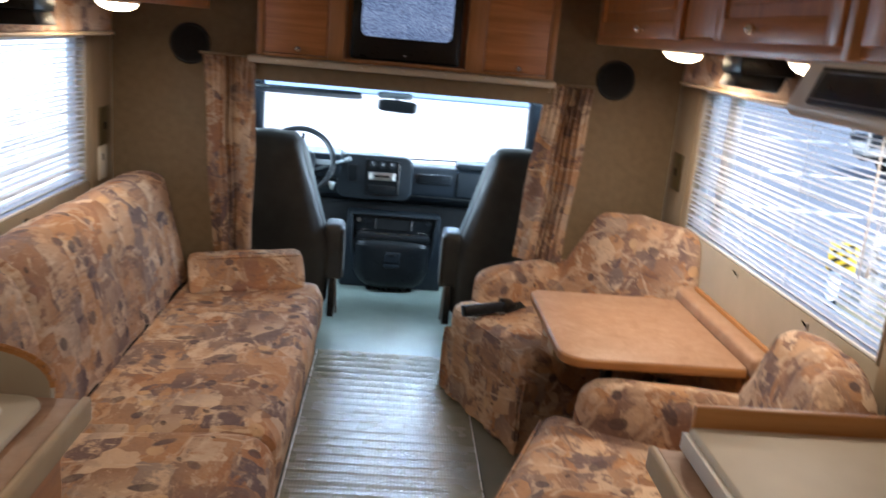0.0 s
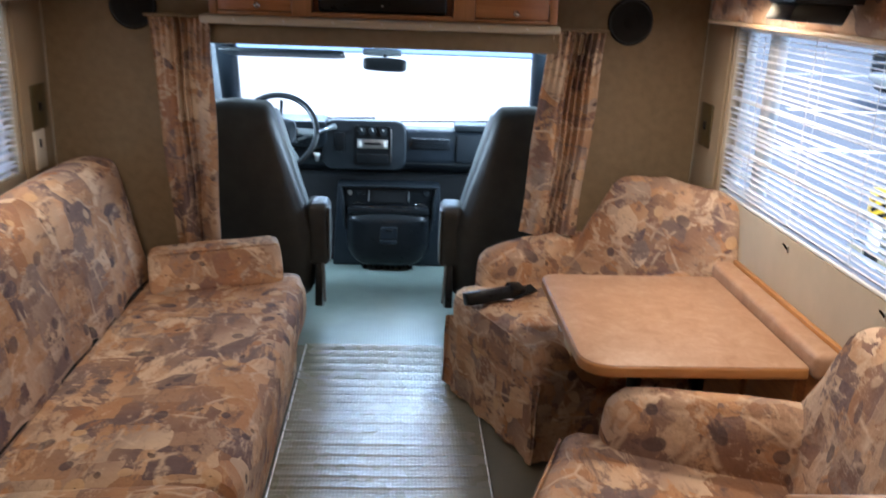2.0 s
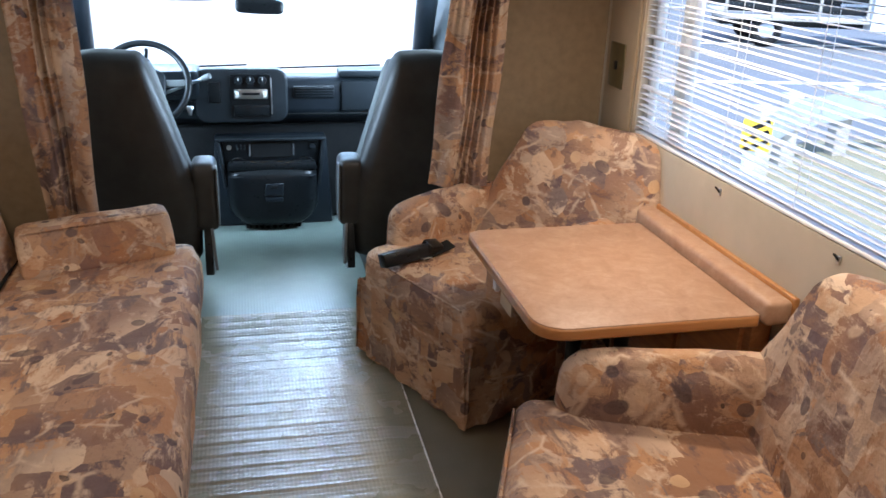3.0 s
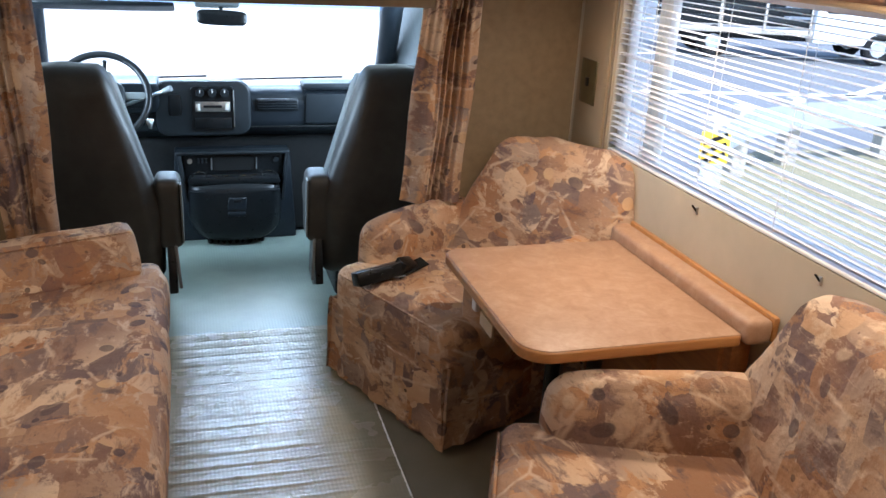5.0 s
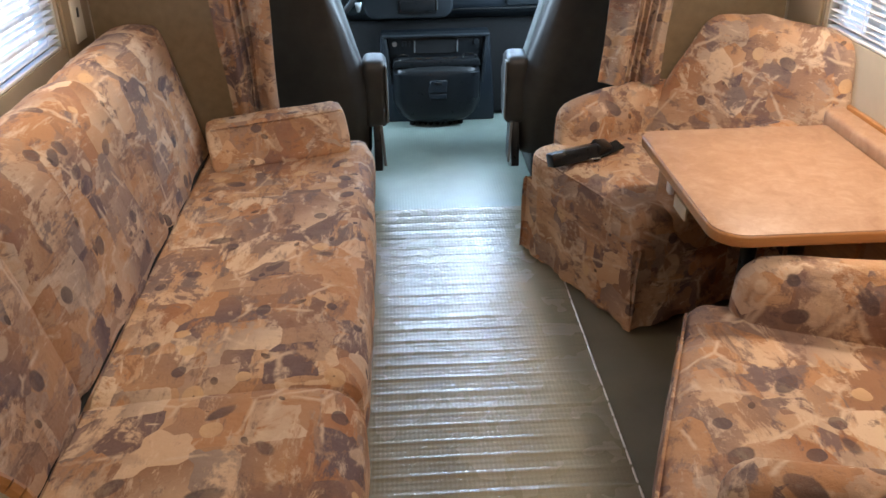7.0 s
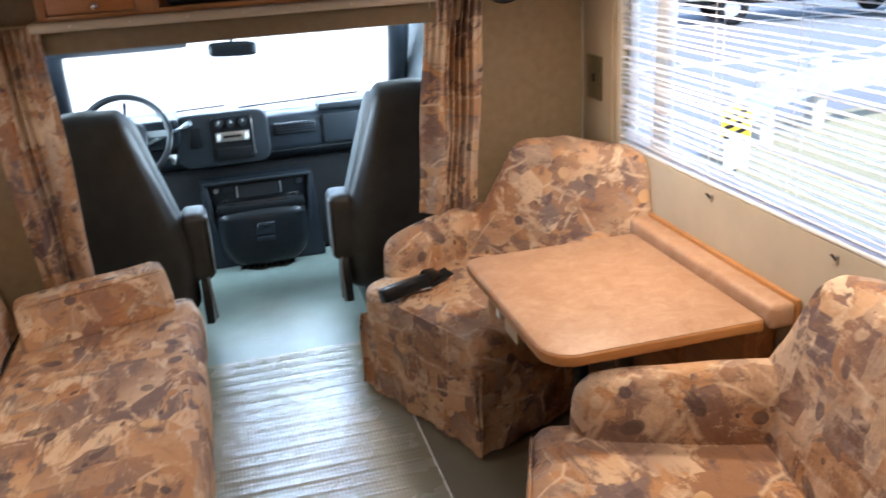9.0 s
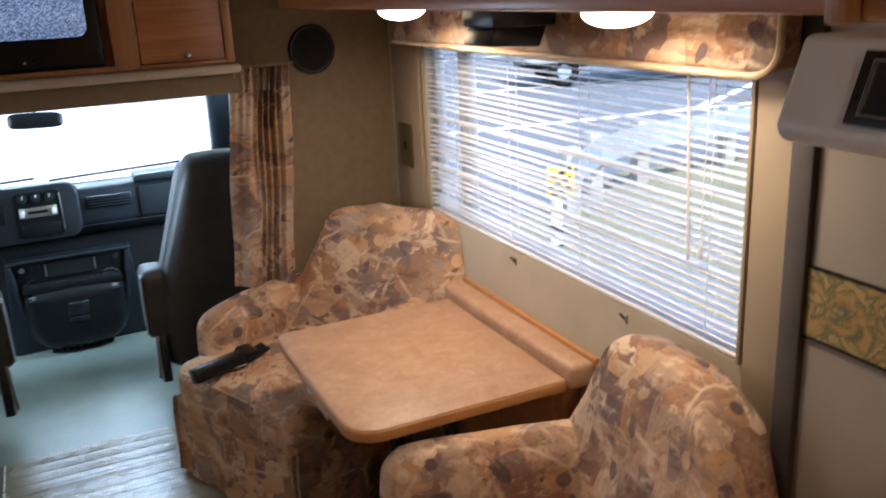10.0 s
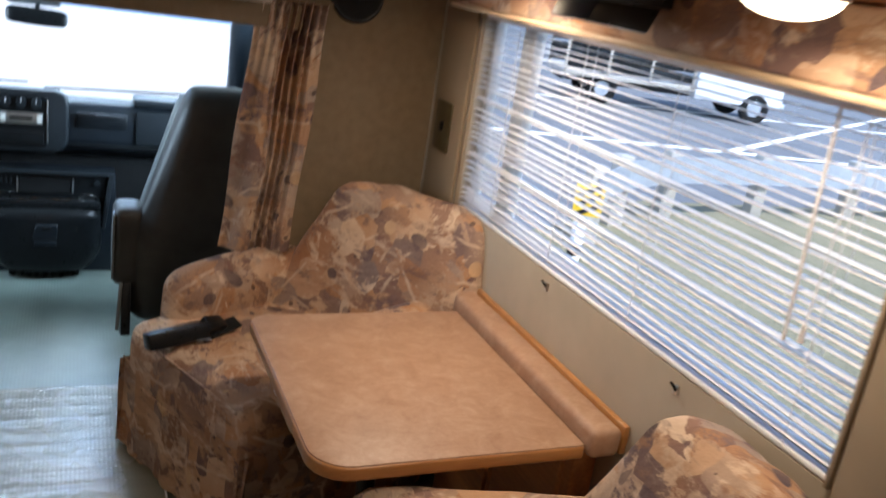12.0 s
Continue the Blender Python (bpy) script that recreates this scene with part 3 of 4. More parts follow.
for side in (1, -1):
    overhead(side)
for x, y, share in LAMP_SPOTS:
    dome_lamp(x, y, 1.552, more=share)
# assumed lamp out of view, added to brighten counters, sofa and chairs
dome_lamp(0.0, 0.55, TOP, "assumed dome lamp on the galley ceiling, out of view", 1.8)

# galley upper cabinet with a honey end panel
g = thing("galley_cabinet", "oak upper cabinet with a honey-coloured end panel above the range hood", "cabinet", (0.95, 1.2, 1.6))
part("body", box(0.66, WALL, 0.2, 1.718, 1.552, TOP - 0.002, 0.004), OAK_Z, g)
part("end_panel", box(0.645, WALL, 1.720, 1.742, 1.549, TOP - 0.003, 0.004), OAK_LIGHT, g, "honey-coloured end panel")
for y0, y1 in ((1.05, 1.69), (0.35, 1.01)):
    raised_door(g, 1, 0.66, y0, y1, 1.57, 1.99, (y0 + y1) / 2)

# octagonal mirror on the cabinet, tipped a little forward on its hook
om = thing("octagonal_mirror", "octagonal mirror in a thick black frame on the cabinet face", "mirror", (0.80, 1.90, 1.63))
TIP = pose(0.775, 1.895, 1.690, 0, -5, 0)
def octagon(r):
    return [(r * math.cos(radians(22.5 + 45 * k)), r * math.sin(radians(22.5 + 45 * k))) for k in range(8)]
b = bmesh.new()
ringv = [[b.verts.new((x, y, z)) for y, z in octagon(r)] for r, x in ((0.083, 0.010), (0.083, -0.006), (0.058, -0.014), (0.056, 0.006))]
for k in range(8):
    for i in range(4):
        b.faces.new((ringv[i][k], ringv[(i + 1) % 4][k], ringv[(i + 1) % 4][(k + 1) % 8], ringv[i][(k + 1) % 8]))
bmesh.ops.recalc_face_normals(b, faces=b.faces[:])
bmesh.ops.bevel(b, geom=b.edges[:], offset=0.003, segments=2, affect="EDGES")
part("frame", moved(b, TIP), BLACK_PLASTIC, om)
part("glass", moved(prism(octagon(0.060), -0.002, 0.004, "x"), TIP), MIRROR, om, "silvered mirror glass", smooth=False)
part("hook", rod((0.815, 1.895, 1.75), (0.785, 1.895, 1.75), 0.004, seg=8), BLACK_PLASTIC, om)

# range hood
rh = thing("range_hood", "white range hood with a black control panel", "range hood", (0.85, 1.2, 1.53))
prof = [(0.585, 1.547), (1.185, 1.547), (1.185, 1.475), (0.568, 1.468), (0.560, 1.48)]
part("shell", prism(prof, 0.85, 1.705, "y", 0.006, 3), WHITE_PLASTIC, rh)
b = box(-0.003, 0.003, 0.90, 1.640, -0.026, 0.026, 0.001)
part("control_panel", moved(b, pose(0.5685, 0, 1.514, 0, 20, 0)), BLACK_PLASTIC, rh, "black control panel")
b = None
for a, c, d, e in ((0.92, 1.630, 0.0185, 0.0195), (0.92, 1.630, -0.0195, -0.0185), (1.629, 1.630, -0.0185, 0.0185)):
    b = box(-0.0045, -0.0025, a, c, d, e, bm=b)
part("pinstripe", moved(b, pose(0.5685, 0, 1.514, 0, 20, 0)), STEEL, rh)

# galley wall with its border
gw = part("trim", box(1.19, WALL, REAR, 2.205, 0.0, 1.548), WALLPAPER)
tagged(gw, "pale papered galley wall", "wall", kind="structure")
dk = part("trim", box(1.175, WALL, 2.205, 2.255, 0.0, 1.546, 0.008), DARK_STRIP)
tagged(dk, "dark upright strip at the end of the galley wall", "trim", kind="structure")


def border_mat():
    m = Mat("leaf_border_paper", 0.6)
    n = m.noise(26, 3, None, 0.55, 0.8)
    m.colour(m.ramp(n, [(0.40, (0.33, 0.22, 0.07)), (0.47, (0.25, 0.16, 0.05)), (0.52, (0.10, 0.105, 0.05)), (0.60, (0.35, 0.24, 0.08))]))
    return m.m


BORDER = border_mat()
bd = part("trim", box(1.186, 1.19, REAR, 2.205, 0.985, 1.112), BORDER)
tagged(bd, "golden wallpaper border with dark green leaves", "border", kind="structure")
for z in (0.983, 1.110):
    tagged(part("trim", box(1.184, 1.19, REAR, 2.205, z, z + 0.004), RUBBER), "dark line along the wallpaper border", "trim", kind="structure")


# ---- front wall: television cabinet, speakers, curtains ----
tvc = thing("television_cabinet", "oak cab-over cabinet with a television bay and two side doors", "cabinet", (0, 4.13, 1.40))
Y = 4.105
for x0, x1 in ((-0.572, -0.545), (-0.288, -0.218), (0.280, 0.357), (0.622, 0.652)):
    part("stile", box(x0, x1, Y - 0.016, Y + 0.06, 1.385, TOP - 0.003, 0.004), OAK_LIGHT, tvc, "honey oak stile")
for x0, x1 in ((-0.545, -0.288), (0.357, 0.622)):
    part("rail", box(x0, x1, Y - 0.015, Y + 0.06, 1.385, 1.398, 0.002), OAK_LIGHT, tvc)
    d = part("door", box(x0 + 0.002, x1 - 0.002, Y - 0.010, Y + 0.05, 1.400, TOP - 0.004, 0.003), OAK_X, tvc, "flat reddish oak door")
    knob(d, ((x0 + x1) / 2 + 0.012, Y - 0.010, 1.421), (0, -1, 0))
part("bay_rail", box(-0.218, 0.280, Y - 0.015, Y + 0.06, 1.385, 1.402, 0.003), OAK_LIGHT, tvc)
part("bay_lining", box(-0.218, 0.280, Y + 0.058, Y + 0.062, 1.402, TOP - 0.004), OAK_Z, tvc)
tv = thing("television", "black boxy television showing grey static, in an oak bay", "television", (0, 4.12, 1.402))
part("case", box(-0.196, 0.258, Y - 0.010, Y + 0.055, 1.403, 1.90, 0.014, 3), BLACK_PLASTIC, tv)
b = prism(rounded(0.372, 0.30, 0.030, 6, 0.031, 1.647), Y - 0.014, Y + 0.01, "y", 0.004, 2)
part("screen", b, SCREEN, tv, "curved screen full of blue-grey static")
part("button", rod((0.03, Y - 0.013, 1.430), (0.03, Y - 0.009, 1.430), 0.004, seg=10), STEEL, tv)
sh = thing("shelf_trim", "cream padded trim rail below the cab-over cabinet", "trim", (0, 4.13, 1.37), kind="structure")
part("rail", box(-0.60, 0.66, 4.045, FRONT, 1.354, 1.384, 0.010, 3), SILL, sh)
for k in range(7):
    x = -0.48 + k * 0.17
    part("screw", rod((x, 4.0445, 1.370), (x, 4.048, 1.370), 0.004, seg=8), STEEL, sh)
hd = part("trim", box(-0.70, 0.77, 4.135, FRONT, 1.281, 1.354, 0.006), OLIVE)
tagged(hd, "brown fabric header above the cab opening", "trim", kind="structure")
for x in (-0.855, 0.934):
    sp = thing("speaker", "round black loudspeaker on the fabric front wall", "speaker", (x, 4.16, 1.42), "wall speakers")
    part("rim", moved(ring(0.076, 0.008), pose(x, 4.163, 1.403, 90)), BLACK_PLASTIC, sp)
    part("grille", rod((x, 4.155, 1.403), (x, 4.17, 1.403), 0.072, 0.076, 32), RUBBER, sp)
    part("cone_cap", rod((x, 4.150, 1.403), (x, 4.156, 1.403), 0.010, 0.03, 20), RUBBER, sp)


def curtain(x0, x1, b0, b1, folds_at, spread, top, low, y, name_label):
    """A hanging cloth: pinched pleats over part of its top, flatter folds below, with thickness."""
    c = thing("curtain", name_label, "curtain", ((x0 + x1) / 2, y, low), "cab curtains")
    b = bmesh.new()
    nu, nv = 110, 36
    sheets = []
    for thick in (0.0, 0.004):
        rows = []
        for j in range(nv + 1):
            t = j / nv
            z = top + (low - top) * t
            row = []
            for i in range(nu + 1):
                u = i / nu
                pinch = min(1.0, max(0.0, 1 - abs(u - folds_at) / spread) * 1.8)
                fine = math.sin(u * 2 * math.pi * 9) * 0.024 * (1 - 0.5 * t) * max(pinch * (1 - 0.35 * t), 0.45 * (1 - t) ** 5)
                broad = math.sin(u * 2 * math.pi * 1.7 + 0.8 + t * 0.7) * 0.026 * (0.4 + 0.6 * t)
                x = (x0 + (x1 - x0) * u) * (1 - t) + (b0 + (b1 - b0) * u) * t + 0.004 * math.sin(t * 9 + u * 4)
                row.append(b.verts.new((x, y + fine + broad + thick, z + 0.004 * math.sin(u * 70) * (1 - t))))
            rows.append(row)
        sheets.append(rows)
    for k, rows in enumerate(sheets):
        for j in range(nv):
            for i in range(nu):
                f = (rows[j][i], rows[j + 1][i], rows[j + 1][i + 1], rows[j][i + 1])
                b.faces.new(f if k == 0 else f[::-1])
    A, B = sheets
    for j in range(nv):
        for i in (0, nu):
            b.faces.new((A[j][i], B[j][i], B[j + 1][i], A[j + 1][i]))
    for i in range(nu):
        for j in (0, nv):
            b.faces.new((A[j][i], A[j][i + 1], B[j][i + 1], B[j][i]))
    bmesh.ops.recalc_face_normals(b, faces=b.faces[:])
    part("cloth", b, FABRIC_CURTAIN, c)
    part("track", box(x0 - 0.01, x1 + 0.01, y - 0.012, y + 0.014, top - 0.004, top + 0.008, 0.002), OLIVE, c)


curtain(-0.795, -0.572, -0.735, -0.565, 0.48, 0.14, 1.372, 0.44, 4.115, "leaf-print curtain gathered at the cab opening")
curtain(0.633, 0.842, 0.570, 0.785, 0.62, 0.30, 1.365, 0.60, 4.132, "leaf-print curtain with tight pleats at the cab opening")


# ---- sofa side ----
so = thing("sofa", "long sofa in tan and purple leaf-print fabric, back against the wall", "sofa", (-0.75, 3.05, 0))
S0, S1 = 1.832, 4.135
SM = 2.64
part("base", box(-1.15, -0.292, S0 + 0.01, S1 - 0.01, 0.0, 0.28, 0.02, 3), FABRIC, so, "fabric-covered base")
def crease(y, places, depth):
    return depth * sum(math.exp(-((y - c) / 0.012) ** 2) + 0.35 * math.exp(-((y - c) / 0.06) ** 2) for c in places)
SY = (S0 + S1) / 2
def long_cushion(sx, sz, r, bulge, seed, places):
    b = cushion(sx, S1 - S0, sz, r, bulge, 15, 0.0)
    bmesh.ops.subdivide_edges(b, edges=[e for e in b.edges if abs(e.verts[0].co.y - e.verts[1].co.y) > 0.05], cuts=7, use_grid_fill=True)
    mid = Vector((0, 0, 0))
    for v in b.verts:
        k = 1 - crease(v.co.y + SY, places, 0.10)
        n = noise.noise(v.co * 5 + Vector((seed, 0, 0))) * 0.006 + noise.noise(v.co * 13 + Vector((0, seed, 0))) * 0.003
        v.co.x *= k + n / (sx / 2)
        v.co.z *= k + n / (sz / 2)
    return b
b = long_cushion(0.655, 0.20, 0.065, 0.012, 3.0, (SM,))
for v in b.verts:
    v.co.z += 0.018 * (v.co.x / 0.33) * (1 if v.co.z > 0 else 0)
part("seat_cushion", moved(b, pose(-0.575, SY, 0.330)), FABRIC, so)
b = long_cushion(0.21, 0.56, 0.085, 0.016, 9.0, (SM, 3.42))
part("backrest", moved(b, pose(-0.968, SY, 0.602, 0, -13, 0)), FABRIC, so)
# black rod stands in for the shade between seat and backrest
part("back_gap_shade", rod((-0.822, S0 + 0.05, 0.430), (-0.822, S1 - 0.05, 0.430), 0.007, seg=8), RUBBER, so, "black rod for the shade in the gap under the backrest")
part("front_piping", rod((-0.250, S0 + 0.06, 0.338), (-0.250, S1 - 0.06, 0.338), 0.0035, seg=6), FABRIC, so)
bo = thing("bolster", "wedge bolster cushion in leaf-print fabric on the sofa end", "cushion", (-0.57, 4.02, 0.44))
BOLSTER = pose(-0.568, 4.000, 0.492, 0, -3, 13)
b = cushion(0.47, 0.12, 0.130, 0.022, 0.004, 11, 0.003, 5.0, lambda x, y, z: (x, y + 0.75 * z, z))
part("pad", moved(b, BOLSTER), FABRIC, bo)
for y, z in ((-0.103, -0.060), (-0.013, 0.063)):
    part("piping", moved(rod((-0.222, y, z), (0.222, y, z), 0.003, seg=6), BOLSTER), FABRIC, bo)


# ---- table and ledge ----
tb = thing("dinette_table", "tan laminate table with rounded oak edge beside the window", "table", (0.8, 3.2, 0))
def table_outline(x0, x1, y0, y1, r):
    pts = [(x1, y0), (x1, y1)]
    for cx, cy, a0 in ((x0 + r * 0.6, y1 - r * 0.6, 90), (x0 + r, y0 + r, 180)):
        rr = r * 0.6 if a0 == 90 else r
        pts += [(cx + rr * math.cos(radians(a0 + 15 * k)), cy + rr * math.sin(radians(a0 + 15 * k))) for k in range(7)]
    return pts
part("tabletop", prism(table_outline(0.5635, 1.132, 2.8695, 3.5575, 0.078), 0.604, 0.6335, "z", 0.004, 2), LAMINATE, tb)
part("edge_band", prism(table_outline(0.560, 1.131, 2.866, 3.561, 0.08), 0.600, 0.6310, "z", 0.007, 3), OAK_EDGE, tb, "rounded oak edge band")
part("apron", box(0.72, 1.12, 3.10, 3.12, 0.52, 0.601, 0.004), OAK_Y, tb, "dark wood apron")
part("leg", rod((0.80, 3.22, 0.0), (0.80, 3.22, 0.602), 0.022, 0.022, 16), BLACK_PLASTIC, tb, "dark metal leg")
part("latch", box(0.588, 0.604, 3.310, 3.340, 0.535, 0.585, 0.005, 3), WHITE_PLASTIC, tb, "white plastic latch")
part("brace", box(0.600, 0.609, 3.20, 3.30, 0.505, 0.545, 0.004), TAN_TRIM, tb)
le = thing("wall_ledge", "laminate ledge with rounded oak front fixed under the window", "ledge", (1.16, 3.23, 0.62))
part("board", prism([(1.134, 2.85), (1.208, 2.85), (1.208, 3.615), (1.17, 3.615), (1.144, 3.605), (1.134, 3.585)], 0.606, 0.672, "z", 0.016, 4), LAMINATE, le)
part("back_strip", box(1.209, WALL, 2.855, 3.625, 0.61, 0.676, 0.005), OAK_EDGE, le, "oak strip along the wall")
pn = thing("wall_cabinet", "dark wood cabinet panel below the ledge", "cabinet", (1.18, 3.2, 0))
part("panel", box(1.165, WALL - 0.001, 2.94, 3.60, 0.0, 0.600, 0.006), OAK_Y, pn)
for y0, y1 in ((2.97, 3.25), (3.29, 3.57)):
    part("door", box(1.151, 1.166, y0, y1, 0.05, 0.56, 0.004), OAK_Y, pn)


# ---- armchairs ----
def armchair(m, seed, label, half, back_w, back_d, back_side, back_turn, wing, drop, taper, near_taper):
    """A swivel armchair about its seat middle, facing -x, set by m."""
    a = thing("armchair", label, "armchair", m.translation, "swivel armchairs")
    a.rotation_euler = m.to_euler()

    def put(name, b, parent=a, lab="", mat=FABRIC):
        return part(name, moved(b, m), mat, parent, lab)
    b = cushion(0.63, half * 2 + 0.02, 0.20, 0.05, 0.014, 13, 0.006, seed)
    put("seat_cushion", moved(b, pose(-0.005, 0, 0.325)))
    # skirt: four slightly flared cloth panels with a corner pleat
    sk = []
    for k, (p, q) in enumerate((((-0.318, -half), (-0.318, half)), ((-0.318, half), (0.30, half)), ((0.30, half), (0.30, -half)), ((0.30, -half), (-0.318, -half)))):
        b = bmesh.new()
        P, Q = Vector((*p, 0)), Vector((*q, 0))
        P, Q = P + (P - Q).normalized() * 0.018, Q + (Q - P).normalized() * 0.018
        nrm = Vector((Q.y - P.y, P.x - Q.x, 0)).normalized() * -1
        n, rows = 26, []
        for t in (0.0, 0.003):
            for j in range(7):
                z = 0.300 - 0.280 * j / 6
                rows.append([b.verts.new(P.lerp(Q, i / n) + nrm * (0.012 * j / 6 + t + 0.007 * (j / 6) * math.sin(i * 0.9 + seed) + 0.004 * math.sin(i * 2.3 + j)) + Vector((0, 0, z))) for i in range(n + 1)])
        for o in (0, 7):
            for j in range(6):
                for i in range(n):
                    f = (rows[o + j][i], rows[o + j][i + 1], rows[o + j + 1][i + 1], rows[o + j + 1][i])
                    b.faces.new(f if o else f[::-1])
        for i in range(n):
            b.faces.new((rows[6][i], rows[6][i + 1], rows[13][i + 1], rows[13][i]))
        bmesh.ops.recalc_face_normals(b, faces=b.faces[:])
        sk.append(put("skirt_panel", b))
    put("pedestal", rod((0, 0, 0), (0, 0, 0.27), 0.20, 0.16, 24), lab="black swivel pedestal", mat=BLACK_PLASTIC)
    for s in (-1, 1):
        b = cushion(0.52, 0.125, 0.25, 0.055, 0.012, 11, 0.005, seed + s)
        for v in b.verts:
            v.co.z += 0.02 * v.co.x / 0.23
        put("arm", moved(b, pose(0.045, s * (half - 0.03), 0.458)))
    b = cushion(0.15, back_w, 0.58, 0.052, 0.016, 19, 0.008, seed + 4)
    for v in b.verts:
        # wings curve forward, top corners drop and round off
        w = abs(v.co.y) / (back_w / 2)
        v.co.x -= wing * w ** 2.2
        if v.co.z > 0:
            v.co.z -= drop * w ** 3 * (v.co.z / 0.29)
        v.co.y *= 1 - (taper if v.co.y > 0 else near_taper) * max(0.0, min(1.0, (v.co.z + 0.10) / 0.39))
    bk = put("backrest", moved(b, pose(back_d, back_side, 0.565, 0, 0, back_turn) @ pose(0, 0, 0, 0, 12, 0)))
    for z in (0.402, 0.246):
        put("piping", rod((-0.3225, -half + 0.05, z), (-0.3225, half - 0.05, z), 0.0042, seg=6))
    for s in (-1, 1):
        put("piping", rod((-0.29, s * (half - 0.035), 0.415), (0.24, s * (half - 0.035), 0.415), 0.004, seg=6))
    return a


armchair(pose(0.725, 3.845, 0, 0, 0, 23.2), 1.0, "swivel armchair in leaf-print fabric, turned half away from the table", 0.316, 0.72, 0.33, -0.065, 12, 0.035, 0.010, 0.46, 0.14)
armchair(pose(0.700, 2.475, 0, 0, 0, -22), 6.0, "swivel armchair in leaf-print fabric between table and galley counter", 0.390, 0.86, 0.375, 0.055, 10, 0.02, 0.01, 0.42, 0.72)

# ---- floor runner ----
ru = thing("floor_runner", "clear ribbed vinyl runner over the aisle carpet", "runner", (0.02, 3.0, 0))
b = bmesh.new()
X0, X1, Y0, Y1 = -0.288, 0.412, 0.0, 4.388
NX, NY = 40, 620
rows = []
for j in range(NY + 1):
    y = Y0 + (Y1 - Y0) * j / NY
    row = []
    for i in range(NX + 1):
        x = X0 + (X1 - X0) * i / NX
        f = noise.noise(Vector((x * 1.6, y * 0.8, 0)))
        swell = 0.0036 * max(0.0, math.sin(y * 92 + 2.2 * f + 0.5 * math.sin(y * 13))) ** 3 * (0.55 + 0.45 * noise.noise(Vector((x * 2, y * 3.1, 5))))
        rib = 0.0006 * math.sin(y * 2 * math.pi / 0.0215)
        row.append(b.verts.new((x, y, 0.007 + swell + rib + 0.0015 * noise.noise(Vector((x * 5, y * 5, 2))))))
    rows.append(row)
for j in range(NY):
    for i in range(NX):
        b.faces.new((rows[j][i], rows[j][i + 1], rows[j + 1][i + 1], rows[j + 1][i]))
edge = bmesh.ops.extrude_edge_only(b, edges=[e for e in b.edges if e.is_boundary])
for v in [g for g in edge["geom"] if isinstance(g, bmesh.types.BMVert)]:
    v.co.z = 0.0005
part("sheet", b, RUNNER, ru)
# raised edges, coloured white for the glint along the vinyl
for x in (X0 + 0.004, X1 - 0.004):
    part("edge_bead", rod((x, Y0, 0.006), (x, Y1, 0.006), 0.0035, seg=6), WHITE_PLASTIC, ru, "raised runner edge, its glint put into white colour")


# ---- counters ----
def counter(side, x_edge, y_far, h):
    c = thing("galley_counter", "galley counter with a laminate top and oak front", "counter", (side * 0.9, 0.8, 0), "galley counters")
    part("cabinet", box(*sorted((side * (x_edge + 0.03), side * WX[side])), -0.6, y_far - 0.02, 0.0, h - 0.04, 0.004), OAK_Y, c)
    part("worktop", box(*sorted((side * x_edge, side * (WX[side] - 0.036))), -0.6, y_far, h - 0.038, h - 0.002, 0.007, 3), LAMINATE, c, "tan laminate worktop")
    part("edge", box(*sorted((side * (x_edge - 0.012), side * (x_edge + 0.004))), -0.6, y_far + 0.004, h - 0.042, h + 0.002, 0.006, 3), TAN_TRIM, c, "pale wood edge")
    return c


counter(1, 0.485, 1.785, 0.90)
counter(-1, 0.455, 1.800, 0.92)
bs = part("trim", box(0.545, 1.185, 1.788, 1.806, 0.60, 0.975, 0.006), OAK_EDGE)
tagged(bs, "low oak end board behind the stove", "board", kind="structure")
st = thing("stove_cover", "cream stove cover on the galley counter", "stove", (0.85, 1.4, 0.9))
part("cover", box(0.532, 1.17, 0.95, 1.778, 0.912, 0.945, 0.008, 3), CREAM, st)
part("side_lip", box(0.522, 0.534, 0.95, 1.778, 0.905, 0.935, 0.003), WHITE_PLASTIC, st)
part("foot", box(0.55, 0.62, 1.64, 1.74, 0.898, 0.913, 0.002), RUBBER, st)
part("second_foot", box(0.55, 0.62, 1.0, 1.1, 0.898, 0.913, 0.002), RUBBER, st)
vt = thing("vent_panel", "white slotted vent panel on the counter end", "vent", (0.5, 1.85, 0.6))
part("plate", box(0.470, 0.476, 1.60, 1.80, 0.50, 0.78, 0.003), WHITE_PLASTIC, vt)
for k in range(9):
    part("slot", box(0.468, 0.4705, 1.62, 1.78, 0.53 + k * 0.025, 0.537 + k * 0.025), RUBBER, vt)
sk = thing("sink_cover", "cream sink cover set in the counter", "sink", (-0.95, 1.3, 0.95))
part("panel", prism(rounded(0.53, 0.75, 0.04, 6, -0.765, 1.400), 0.919, 0.932, "z", 0.005, 2), CREAM, sk)
part("inset", prism(rounded(0.45, 0.67, 0.04, 6, -0.765, 1.400), 0.931, 0.9345, "z", 0.0015, 1), WHITE_PLASTIC, sk)
ar = thing("end_splash", "beige arched end panel on the counter beside the sofa", "panel", (-1.0, 1.76, 0.6))
out = [(-1.16, 0.60), (-0.51, 0.60)] + [(-0.62 + 0.11 * math.cos(radians(a)), 0.930 + 0.062 * math.sin(radians(a))) for a in range(0, 91, 10)] + [(-1.16, 0.992)]
part("panel", prism(out, 1.805, 1.823, "y"), SILL, ar, smooth=False)
b = None
edge_pts = out[2:]
for a, c in zip(edge_pts, edge_pts[1:]):
    b = rod((a[0], 1.814, a[1]), (c[0], 1.814, c[1]), 0.009, seg=8, bm=b)
part("edging", b, OAK_EDGE, ar, "oak edging")

